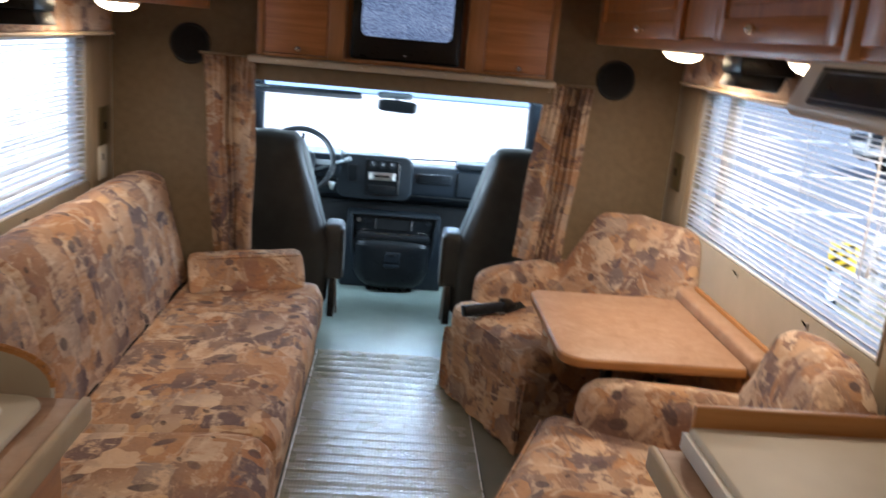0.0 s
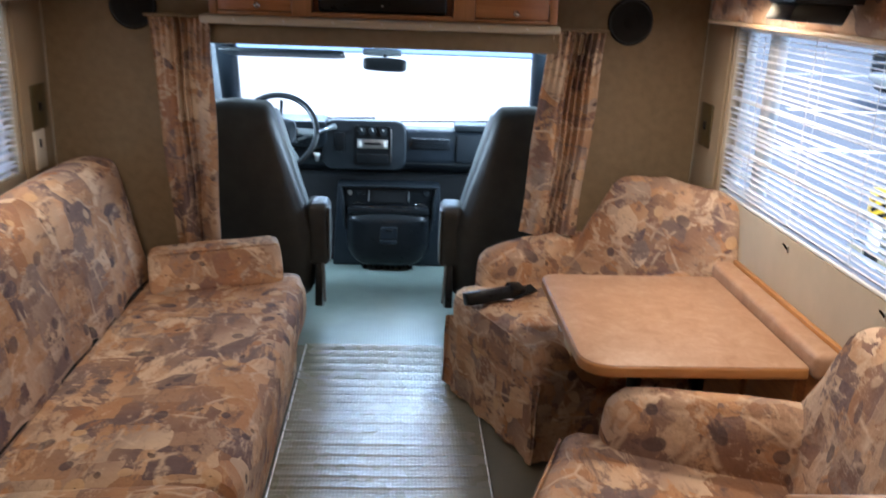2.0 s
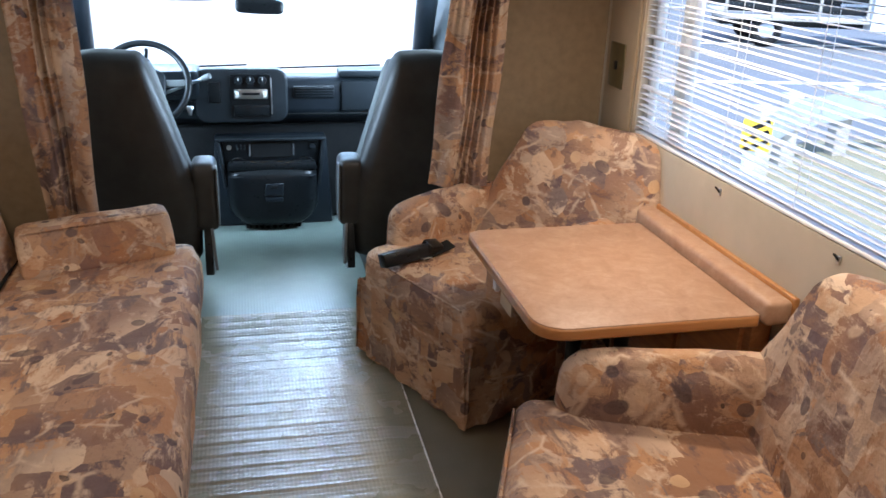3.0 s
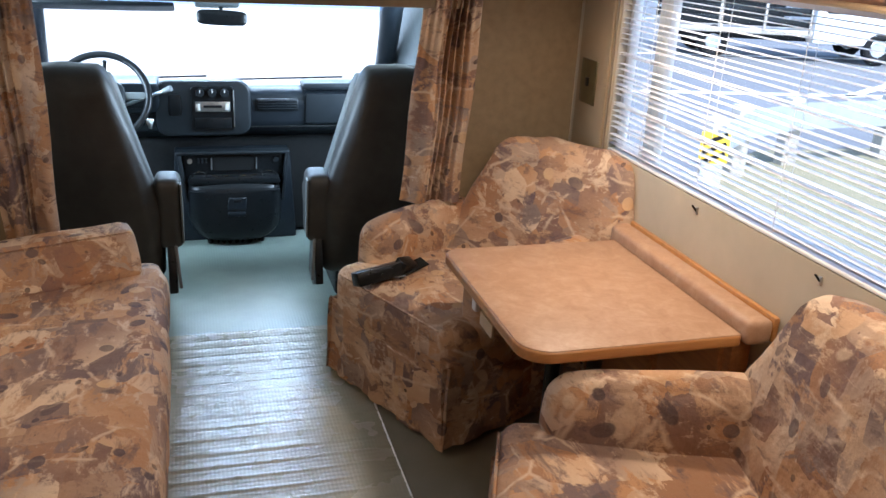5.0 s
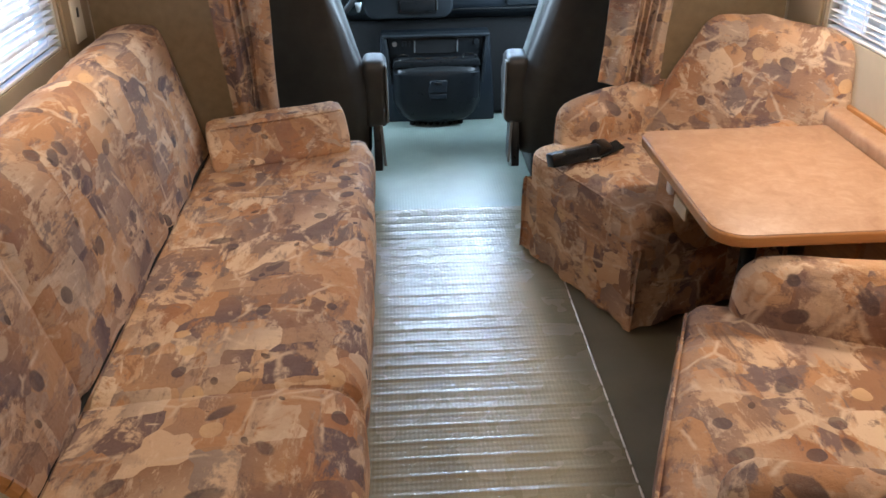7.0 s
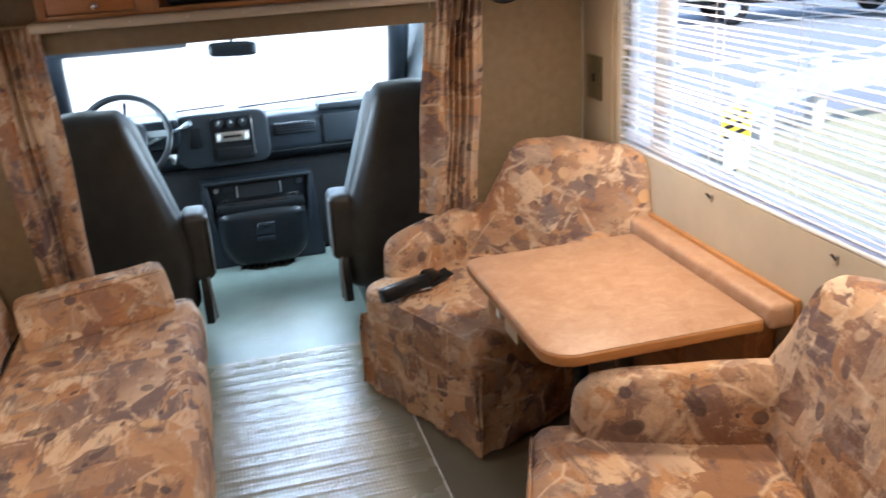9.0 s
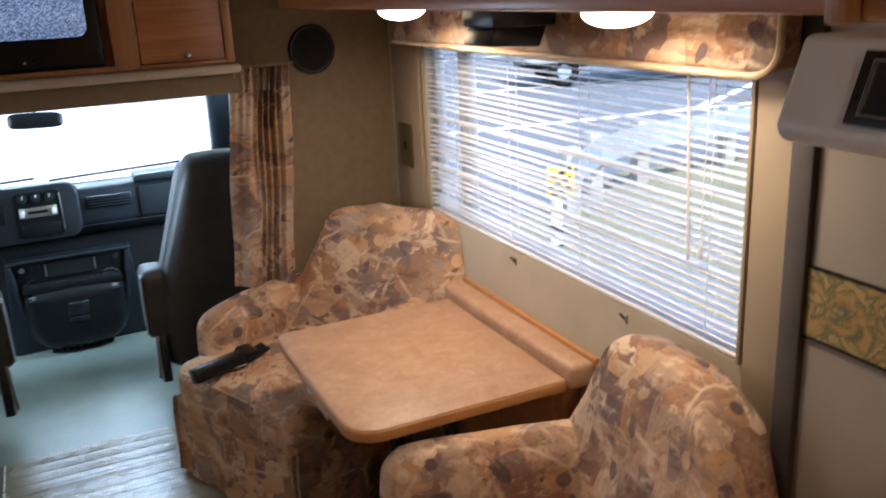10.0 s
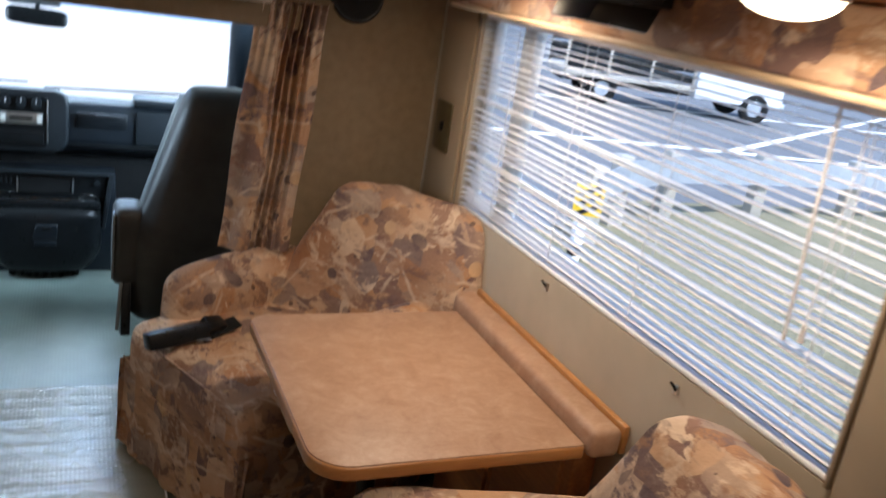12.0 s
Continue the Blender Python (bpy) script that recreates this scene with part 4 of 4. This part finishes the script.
# ---- seat belt lying on the armchair ----
sb = thing("seat_belt", "black seat belt and buckle lying on the armchair", "seat belt", (0.42, 3.82, 0.43))
b = box(-0.085, 0.085, -0.028, 0.028, -0.024, 0.024, 0.006, 2)
part("buckle_sleeve", moved(b, pose(0.425, 3.830, 0.452, -18, -5, 16)), BLACK_PLASTIC, sb)
part("webbing", moved(box(-0.06, 0.06, -0.025, 0.025, -0.003, 0.003, 0.001), pose(0.545, 3.865, 0.452, 10, -14, 20)), RUBBER, sb)
b = box(-0.035, 0.035, -0.024, 0.024, -0.02, 0.02, 0.006, 2)
part("buckle", moved(b, pose(0.525, 3.860, 0.466, 25, 12, 40)), BLACK_PLASTIC, sb)
part("tongue", moved(box(-0.018, 0.018, -0.010, 0.010, -0.002, 0.002, 0.001), pose(0.497, 3.810, 0.446, -20, 0, 15)), STEEL, sb, "steel belt tongue")


# ---- cab ----
def cab_seat(sx, label):
    """A high-backed bucket seat facing the windscreen; sx is its side."""
    c = thing("cab_seat", label, "car seat", (sx * 0.57, 4.8, 0), "cab seats")
    cx = -0.550 if sx < 0 else 0.622

    def back_shape(x, y, z):
        t = (z + 0.44) / 0.88
        w = 1.0 - 0.54 * max(0, (t - 0.36) / 0.64)
        return (x * w, y - 0.03 * math.sin(t * 3.1), z)
    b = cushion(0.56, 0.15, 0.88, 0.06, 0.012, 15, 0.004, 2.0 + sx, back_shape)
    bk = part("backrest", moved(b, pose(cx, 4.57, 0.590, 10, 0, 0)), SEAT, c)
    for s in (-1, 1):
        b = cushion(0.045, 0.07, 0.70, 0.02, 0.0, 11, 0.0, 0, lambda x, y, z, s=s: (x - s * 0.145 * max(0, ((z + 0.38) / 0.76 - 0.27) / 0.73), y, z))
        part("side_bolster", moved(b, pose(cx + s * 0.254, 4.665, 0.64, 10, 0, 0)), SEAT_GREY, bk, "lighter grey side bolster")
    b = cushion(0.56, 0.54, 0.16, 0.06, 0.015, 9, 0.004, 4.0)
    part("seat_cushion", moved(b, pose(cx, 4.90, 0.36)), SEAT, c)
    part("pedestal", box(cx - 0.2, cx + 0.2, 4.68, 5.10, 0.004, 0.29, 0.02, 2), BLACK_PLASTIC, c)
    # arm rest folded up beside the back
    ax = cx - sx * (0.292 if sx > 0 else 0.308)
    b = cushion(0.096, 0.13, 0.285, 0.026, 0.004, 9, 0.002, 1.0)
    ar = part("arm_rest", moved(b, pose(ax, 4.58, 0.463, 8, 0, 0)), SEAT, c)
    part("arm_edge", moved(cushion(0.008, 0.04, 0.25, 0.003, 0, 5), pose(ax - sx * 0.047, 4.535, 0.463, 8, 0, 0)), SEAT_GREY, ar, "pale grey edge")
    part("recliner_bar", moved(box(-0.006, 0.006, -0.01, 0.01, -0.10, 0.10, 0.004), pose(ax - sx * 0.022, 4.53, 0.255, -12, sx * 4, 0)), SEAT_GREY, c, "grey recliner bar")
    out = [(4.55, 0.36), (4.66, 0.34), (4.72, 0.12), (4.60, 0.10), (4.50, 0.14), (4.51, 0.22)]
    part("recliner_plate", prism(out, ax - 0.016, ax + 0.016, "x", 0.005, 2), BLACK_PLASTIC, c)
    part("belt_stalk", rod((ax + sx * 0.01, 4.72, 0.18), (ax + sx * 0.01, 4.68, 0.36), 0.012, 0.016, 10), BLACK_PLASTIC, c)


cab_seat(-1, "high-backed black driver's seat with folded arm rest")
cab_seat(1, "high-backed black passenger seat with folded arm rest")

# dashboard
da = thing("dashboard", "charcoal plastic dashboard with centre stack below the windscreen", "dashboard", (0, 5.6, 0.5))
prof = [(5.62, 0.50), (5.50, 0.56), (5.47, 0.60), (5.465, 0.70), (5.49, 0.752), (5.53, 0.770), (5.60, 0.768), (6.20, 0.645), (6.25, 0.50)]
part("body", prism(prof, -0.93, 0.93, "x", 0.016, 3), DASH, da)
# knee panel run down to the floor in black for the footwell's shade
part("knee_shade_panel", box(-0.92, 0.92, 5.56, 5.72, 0.005, 0.515, 0.03, 3), RUBBER, da)
pod = prism(rounded(0.44, 0.262, 0.06, 6, -0.085, 0.686), 5.415, 5.49, "y", 0.014, 3)
part("centre_pod", pod, DASH_LIGHT, da, "slate rounded centre pod")
part("stack_face", prism(rounded(0.195, 0.215, 0.015, 5, -0.042, 0.685), 5.409, 5.42, "y", 0.003, 1), BLACK_PLASTIC, da)
for k in range(3):
    x = -0.098 + k * 0.056
    kn = part("climate_knob", rod((x, 5.392, 0.763), (x, 5.412, 0.763), 0.018, 0.021, 20), DASH_LIGHT, da)
    part("pointer", box(x - 0.002, x + 0.002, 5.390, 5.393, 0.765, 0.780), WHITE_PLASTIC, kn)
rd = part("radio", box(-0.122, 0.038, 5.398, 5.412, 0.675, 0.722, 0.004), STEEL, da, "silver radio face")
part("slot", box(-0.085, 0.0, 5.396, 5.399, 0.694, 0.706, 0.001), BLACK_PLASTIC, rd)
for x in (-0.108, 0.024):
    part("radio_button", box(x - 0.009, x + 0.009, 5.395, 5.399, 0.683, 0.714, 0.002), WHITE_PLASTIC, rd)
part("ash_tray", box(-0.125, 0.042, 5.401, 5.412, 0.592, 0.645, 0.005), BLACK_PLASTIC, da)
part("gloss_trim", box(0.052, 0.058, 5.405, 5.413, 0.600, 0.775, 0.002), STEEL, da)
part("left_vent", box(-0.240, -0.185, 5.408, 5.418, 0.655, 0.755, 0.006), BLACK_PLASTIC, da)
cl = part("instrument_hood", prism([(5.36, 0.815), (5.56, 0.825), (5.58, 0.775), (5.44, 0.66), (5.42, 0.665)], -0.80, -0.28, "x", 0.02, 3), DASH, da)
part("cluster", box(-0.74, -0.33, 5.405, 5.43, 0.69, 0.785, 0.01), BLACK_PLASTIC, da)
for x in (-0.62, -0.45):
    part("gauge", rod((x, 5.400, 0.735), (x, 5.408, 0.735), 0.040, 0.042, 24), CAB_TRIM, da)
vn = part("air_vent", box(0.165, 0.365, 5.455, 5.47, 0.665, 0.725, 0.006), BLACK_PLASTIC, da, "black air vent")
for k in range(4):
    part("vane", box(0.172, 0.358, 5.450, 5.457, 0.674 + k * 0.013, 0.678 + k * 0.013, 0.001), DASH, vn)
part("glove_box", box(0.40, 0.86, 5.452, 5.47, 0.60, 0.75, 0.012, 2), DASH_LIGHT, da)
part("dash_pad", box(0.39, 0.88, 5.46, 5.60, 0.765, 0.800, 0.014, 3), DASH_LIGHT, da, "slate dash pad")
part("lower_seam", box(-0.25, 0.90, 5.458, 5.468, 0.584, 0.590, 0.001), RUBBER, da)

# engine cover
ec = thing("engine_cover", "black engine cover with a cup-holder tray between the cab seats", "console", (0.045, 5.5, 0))
def cover_shape(x, y, z):
    low = max(0.0, (-0.02 - z) / 0.125)
    return (x * (1 - 0.30 * low ** 2.2), y - 0.03 * (1 - (x / 0.24) ** 2), z)
flank = [(-0.228, 0.470), (0.322, 0.470), (0.352, 0.004), (-0.258, 0.004)]
part("flank", prism(flank, 5.475, 5.66, "y", 0.012, 2), DASH, ec, "charcoal flared housing")
part("body", moved(cushion(0.440, 0.17, 0.300, 0.05, 0.006, 15, 0.0, 0, cover_shape), pose(0.047, 5.47, 0.180)), BLACK_PLASTIC, ec)
for x0, lean in ((-0.213, 1), (0.307, -1)):
    part("side_rail", moved(box(-0.010, 0.010, -0.030, 0.03, -0.25, 0.0, 0.007, 3), pose(x0, 5.445, 0.474, 0, -lean * 7, 0)), DASH_LIGHT, ec, "slate side rail")
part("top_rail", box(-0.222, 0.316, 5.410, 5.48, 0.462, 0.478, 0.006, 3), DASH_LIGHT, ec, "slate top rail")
part("switch_panel", box(-0.190, 0.284, 5.440, 5.478, 0.318, 0.460, 0.006), BLACK_PLASTIC, ec)
part("screen", prism(rounded(0.21, 0.075, 0.012, 4, 0.047, 0.412), 5.434, 5.442, "y", 0.003, 1), RUBBER, ec)
for x in (-0.060, 0.154):
    part("bracket", rod((x, 5.428, 0.385), (x + 0.001, 5.432, 0.442), 0.0035, seg=8), STEEL, ec, "steel bracket")
part("lighter", rod((-0.160, 5.43, 0.428), (-0.160, 5.442, 0.428), 0.012, seg=16), STEEL, ec, "chrome lighter socket")
part("round_switch", rod((0.250, 5.43, 0.430), (0.250, 5.442, 0.430), 0.014, 0.016, 16), DASH_LIGHT, ec)
for k in range(3):
    part("rocker", box(-0.125 + 0.018 * k, -0.116 + 0.018 * k, 5.434, 5.442, 0.414, 0.440, 0.002), DASH_LIGHT, ec)
ty = part("cup_tray", prism([(-0.175, 0.322), (-0.165, 0.358), (0.259, 0.358), (0.269, 0.322)], 5.378, 5.445, "y", 0.008, 2), BLACK_PLASTIC, ec, "shiny cup-holder tray")
for x in (-0.118, 0.212):
    part("cup_ring", moved(ring(0.032, 0.0030, 28, 8), pose(x, 5.412, 0.361, 22, 0, 0)), CHROME, ty, "chrome ring")
for x, a in ((-0.045, 12), (0.135, -14), (0.005, 0), (0.09, 4)):
    part("tray_clip", moved(box(-0.018, 0.018, -0.004, 0.004, -0.002, 0.003, 0.001), pose(x, 5.395, 0.362, 0, a, 0)), CHROME, ty)
part("lip", prism([(-0.168, 0.296), (-0.150, 0.288), (0.244, 0.288), (0.262, 0.296), (0.244, 0.294), (-0.150, 0.294)], 5.366, 5.380, "y"), DASH_LIGHT, ec, "slate lip below the tray")
part("latch_plate", prism([(0.000, 0.200), (0.012, 0.262), (0.098, 0.262), (0.094, 0.200)], 5.346, 5.372, "y", 0.003, 1), DASH, ec)
part("latch", box(0.036, 0.070, 5.341, 5.350, 0.240, 0.254, 0.002), RUBBER, ec)
part("lower_latch", box(0.006, 0.092, 5.344, 5.372, 0.166, 0.190, 0.003), DASH, ec)
lower = [(-0.045 + 0.0108 * k, 0.005 + 0.014 * (k % 3 == 1) + 0.008 * (k % 5 == 2)) for k in range(18)]
part("ragged_skirt", prism([(-0.055, 0.06)] + lower + [(0.148, 0.06)], 5.42, 5.50, "y"), RUBBER, ec, "ragged rubber lower edge")
for x in (-0.082, 0.168):
    part("foot_bolt", rod((x, 5.44, 0.004), (x, 5.44, 0.045), 0.014, seg=12), RUBBER, ec)

# steering wheel
sw = thing("steering_wheel", "dark steering wheel with grey spokes", "steering wheel", (-0.485, 5.3, 0.8))
W = pose(-0.510, 5.245, 0.778, 62, 0, 0)
part("rim", moved(ring(0.192, 0.0155, 56, 12), W), BLACK_PLASTIC, sw)
part("hub", moved(cushion(0.17, 0.13, 0.05, 0.022, 0.012, 9), W @ pose(0, -0.01, 0.012)), DASH, sw)
for a in (0, 180, 235, 305):
    r = radians(a)
    b = cushion(0.12, 0.034, 0.018, 0.008, 0.0, 5)
    part("spoke", moved(b, W @ pose(0.125 * math.cos(r), 0.125 * math.sin(r), 0.004, 0, 0, a)), SEAT_GREY, sw, "grey spoke")
part("column", moved(rod((0, 0, -0.20), (0, 0, -0.01), 0.05, 0.04, 18), W), BLACK_PLASTIC, sw)
part("shift_lever", rod((-0.42, 5.36, 0.72), (-0.225, 5.23, 0.815), 0.008, 0.007, 10), STEEL, sw, "silver column shift lever")
part("lever_grip", rod((-0.255, 5.25, 0.80), (-0.222, 5.228, 0.817), 0.012, 0.013, 12), SEAT_GREY, sw)
part("stalk", rod((-0.5, 5.30, 0.84), (-0.49, 5.27, 0.93), 0.006, 0.009, 8), BLACK_PLASTIC, sw)
kb = thing("key_ring", "bunch of keys hanging at the steering column", "keys", (-0.33, 5.3, 0.66))
for k in range(3):
    part("key", moved(box(-0.006, 0.006, -0.001, 0.001, -0.045, 0.0, 0.001), pose(-0.335 + 0.012 * k, 5.30, 0.665, 0, -15 + 15 * k, 30)), STEEL, kb)

# windscreen
ws = thing("windscreen", "wide raked windscreen with a blue shade band", "windscreen", (0, 5.9, 0.78), kind="structure")
def on_screen(x, s):
    return Vector((x * (1.03 - 0.12 * s), 6.20 - 0.72 * s - 0.06 * x * x, 0.660 + 0.560 * s))
def screen_strip(s0, s1, mat, name):
    b = bmesh.new()
    n = 16
    rows = [[b.verts.new(on_screen(-0.90 + 1.8 * i / n, s) + Vector((0, d, 0))) for i in range(n + 1)] for d in (0, 0.005) for s in (s0, s1)]
    for (p, q) in ((0, 1), (3, 2), (1, 3), (2, 0)):
        for i in range(n):
            b.faces.new((rows[p][i], rows[p][i + 1], rows[q][i + 1], rows[q][i]))
    bmesh.ops.recalc_face_normals(b, faces=b.faces[:])
    g = part(name, b, mat, ws)
    g.visible_shadow = False
screen_strip(0.0, 0.868, GLASS, "pane")
screen_strip(0.870, 1.0, SHADE_BAND, "shade_band")
for s in (-1, 1):
    b = None
    for k in range(8):
        across = -0.868 if s < 0 else 0.908
        p, q = on_screen(across, k / 8), on_screen(across, (k + 1) / 8)
        b = rod(p, q, 0.055, 0.055, 12, bm=b)
    part("pillar", b, DASH, ws, "charcoal windscreen pillar")
b = rod((-0.75, 6.15, 0.70), (-0.05, 6.13, 0.725), 0.006, seg=8)
part("wiper", b, RUBBER, ws)
part("wiper", rod((0.02, 6.15, 0.70), (0.70, 6.13, 0.725), 0.006, seg=8), RUBBER, ws)

# cab shell
cr = part("cab_roof", prism([(4.22, 1.40), (5.44, 1.225), (5.50, 1.215), (5.50, 1.28), (4.22, 1.50)], -0.99, 0.99, "x", 0.0), HEADLINER)
tagged(cr, "grey cab headliner", "ceiling", kind="structure")
for s, name in ((-1, "cab_side_left"), (1, "cab_side_right")):
    b = box(*sorted((s * 0.945, s * 0.985)), 4.22, 6.35, -0.05, 0.72)
    box(*sorted((s * 0.945, s * 0.985)), 4.22, 4.72, 0.72, 1.45, bm=b)
    box(*sorted((s * 0.945, s * 0.985)), 4.72, 5.72, 1.22, 1.45, bm=b)
    box(*sorted((s * 0.945, s * 0.985)), 5.32, 6.30, 0.72, 1.22, bm=b)
    tagged(part(name, b, CAB_TRIM, smooth=False), "grey cab door and side with a window opening", "wall", kind="structure")
tagged(part("cab_front", box(-0.985, 0.985, 6.30, 6.35, -0.05, 0.64), BLACK_PLASTIC), "dark bulkhead below the windscreen", "wall", kind="structure")
bonnet = part("bonnet", prism([(6.36, 0.0), (6.36, 0.56), (6.75, 0.46), (7.25, 0.26), (7.35, 0.0)], -0.95, 0.95, "x", 0.04, 3), WHITE_PLASTIC)
tagged(bonnet, "white motorhome bonnet beyond the windscreen", "bonnet")
rm = thing("rear_view_mirror", "dark oval rear-view mirror hanging from the windscreen", "mirror", (0.016, 5.4, 1.1))
part("housing", moved(cushion(0.215, 0.03, 0.062, 0.026, 0.004, 9), pose(0.016, 5.40, 1.108, 0, 2, 0)), BLACK_PLASTIC, rm)
part("stem", rod((0.016, 5.41, 1.13), (0.016, 5.53, 1.155), 0.008, 0.01, 10), BLACK_PLASTIC, rm)
sv = thing("sun_visor", "dark padded sun visor folded against the cab roof", "sun visor", (-0.45, 5.3, 1.16), "sun visors")
part("pad", moved(cushion(0.62, 0.17, 0.022, 0.010, 0.002, 7), pose(-0.50, 5.43, 1.148, -14, 0, 0)), BLACK_PLASTIC, sv)
part("arm", rod((-0.80, 5.50, 1.155), (-0.20, 5.50, 1.155), 0.006, seg=8), RUBBER, sv)
part("mirror_mount", moved(cushion(0.20, 0.10, 0.03, 0.012, 0.0, 5), pose(0.0, 5.50, 1.160, -12, 0, 0)), CAB_TRIM, sv)

# ---- outside ----
GZ = -0.85
gr = part("ground", box(-400, 400, -400, 400, GZ - 0.1, GZ), ASPHALT, smooth=False)
tagged(gr, "sunlit grey asphalt of a parking lot", "ground", kind="structure")
# sheet over the asphalt, paler so that the ground ahead looks glaring
ap = part("apron", prism([(-70, 9.0), (2.9, 9.0), (41, 120), (-70, 120)], GZ, GZ + 0.004, "z"), GLARE_GROUND, smooth=False)
tagged(ap, "pale ground sheet ahead of the motorhome, sun glare in its colour", "pavement", kind="structure")
gs = part("verge", prism([(1.9, 2.2), (16.0, 2.2), (16.0, 10.1), (6.6, 10.1), (4.6, 8.9), (1.9, 8.0)], GZ, GZ + 0.02, "z"), GRASS, smooth=False)
tagged(gs, "dry grass verge beside the lot", "grass", kind="structure")
for k, (p, q) in enumerate((((6.0, 14.4), (24, 12.2)), ((8.5, 19.2), (30, 16.8)), ((12, 27.9), (40, 25.4)), ((11, 13.7), (26, 22.5)), ((-6, 3), (-30, 6)), ((-6, 7), (-30, 10)), ((-6, 11), (-30, 14)))):
    p, q = Vector((*p, 0)), Vector((*q, 0))
    d = (q - p).normalized()
    n = Vector((-d.y, d.x, 0)) * 0.09
    b = bmesh.new()
    lo = [b.verts.new((v.x, v.y, GZ + 0.002)) for v in (p - n, q - n, q + n, p + n)]
    b.faces.new(lo)
    e = bmesh.ops.extrude_face_region(b, geom=b.faces[:])
    for v in [g for g in e["geom"] if isinstance(g, bmesh.types.BMVert)]:
        v.co.z += 0.006
    bmesh.ops.recalc_face_normals(b, faces=b.faces[:])
    tagged(part("bay_line", b, ROAD_PAINT, smooth=False), "white painted parking line on asphalt", "road marking", "parking lines", "structure")
# guard rail with posts and a hazard marker
GALVANISED = plain("weathered_galvanised_steel", (0.30, 0.325, 0.36), 0.5, 0.2, 0.12, 5, 0.1)
TIMBER = wood("weathered_post_timber", (0.26, 0.24, 0.205), (0.42, 0.39, 0.34), "z")
gd = thing("guard_rail", "pale metal guard rail on timber posts beside the lot", "guard rail", (5.0, 6.5, GZ))
RUN = [Vector(p) for p in ((4.85, 8.38, 0), (5.55, 8.97, 0), (6.50, 9.36, 0), (8.00, 9.50, 0), (9.60, 9.52, 0), (11.2, 9.52, 0), (12.8, 9.50, 0), (14.4, 9.48, 0))]
for c in RUN:
    part("post", box(c.x - 0.09, c.x + 0.09, c.y + 0.03, c.y + 0.19, GZ, -0.05, 0.012), TIMBER, gd)
for P, Q in zip(RUN, RUN[1:]):
    d = Q - P
    # W-shaped beam: two proud ribs with a valley between
    b = prism([(-0.03, -0.155), (0.03, -0.10), (0.03, -0.06), (-0.025, -0.01), (-0.025, 0.01), (0.03, 0.06), (0.03, 0.10), (-0.03, 0.155), (-0.04, 0.155), (-0.04, -0.155)], -0.02, d.length + 0.02, "x")
    part("rail", moved(b, pose(P.x, P.y, -0.235, 0, 0, math.degrees(math.atan2(d.y, d.x)) + 0.0) ), GALVANISED, gd)
# flat-bed pickup standing across the lot
TRUCK_WHITE = plain("white_truck_paint", (0.72, 0.73, 0.74), 0.3, 0, 0.05, 3, 0.0)
tk = thing("pickup_truck", "white flat-bed pickup truck with dark stake sides on the lot", "truck", (13.4, 18.4, GZ))
M = pose(13.1, 18.75, GZ, 0, 0, -18)
side_view = [(0.55, 0.42), (0.55, 1.52), (0.66, 1.62), (1.45, 1.62), (1.62, 1.54), (1.98, 1.08), (2.55, 1.0), (2.68, 0.90), (2.70, 0.42)]
cabin = part("cab", moved(prism(side_view, -0.86, 0.86, "y", 0.05, 2), M), TRUCK_WHITE, tk, "white cab and bonnet")
glass_view = [(0.78, 1.10), (0.78, 1.50), (1.42, 1.50), (1.78, 1.10)]
for s in (-1, 1):
    part("side_glass", moved(prism(glass_view, s * 0.865 - 0.006, s * 0.865 + 0.006, "y"), M), BLACK_PLASTIC, cabin)
part("bumper", moved(box(2.66, 2.78, -0.86, 0.86, 0.40, 0.58, 0.03), M), STEEL, tk)
part("chassis", moved(box(-2.6, 2.5, -0.45, 0.45, 0.42, 0.58, 0.02), M), BLACK_PLASTIC, tk)
part("flat_bed", moved(box(-2.65, 0.50, -0.95, 0.95, 0.58, 0.70, 0.015), M), TIMBER, tk)
for s in (-1, 1):
    for k in range(3):
        part("stake_board", moved(box(-2.63, 0.46, s * 0.92 - 0.015, s * 0.92 + 0.015, 0.76 + 0.24 * k, 0.94 + 0.24 * k, 0.005), M), BLACK_PLASTIC, tk)
    for x in (-2.6, -1.6, -0.6, 0.42):
        part("stake", moved(box(x - 0.03, x + 0.03, s * 0.95 - 0.02, s * 0.95 + 0.02, 0.66, 1.46, 0.004), M), TIMBER, tk)
for x in (-1.65, 2.05):
    for s in (-1, 1):
        w = part("wheel", moved(moved(ring(0.27, 0.095, 28, 10), pose(0, 0, 0, 90, 0, 0)), M @ pose(x, s * 0.80, 0.365)), RUBBER, tk)
        part("rim", moved(rod((x, s * 0.80 - 0.06, 0.365), (x, s * 0.80 + 0.06, 0.365), 0.17, seg=20), M), GALVANISED, w)
hm = thing("hazard_marker", "yellow and black striped marker board on a white post", "sign", (3.1, 5.95, GZ))
part("post", box(3.07, 3.13, 5.97, 6.03, GZ, 0.18, 0.006), ROAD_PAINT, hm)
bd = part("board", moved(box(-0.09, 0.09, -0.01, 0.01, 0, 0.20, 0.003), pose(3.1, 5.95, 0.20, 0, 0, -35)), YELLOW, hm, "yellow board with black stripes")
for k in range(3):
    part("stripe", moved(box(-0.080, 0.080, -0.014, -0.009, -0.013, 0.013), pose(3.1, 5.95, 0.238 + 0.062 * k, 0, 0, -35) @ pose(0, 0, 0, 0, -28, 0)), RUBBER, bd)
for k in range(3):
    part("band", box(3.067, 3.133, 5.967, 6.033, -0.08 - 0.13 * k, -0.01 - 0.13 * k, 0.004), RUBBER, hm, "black band")
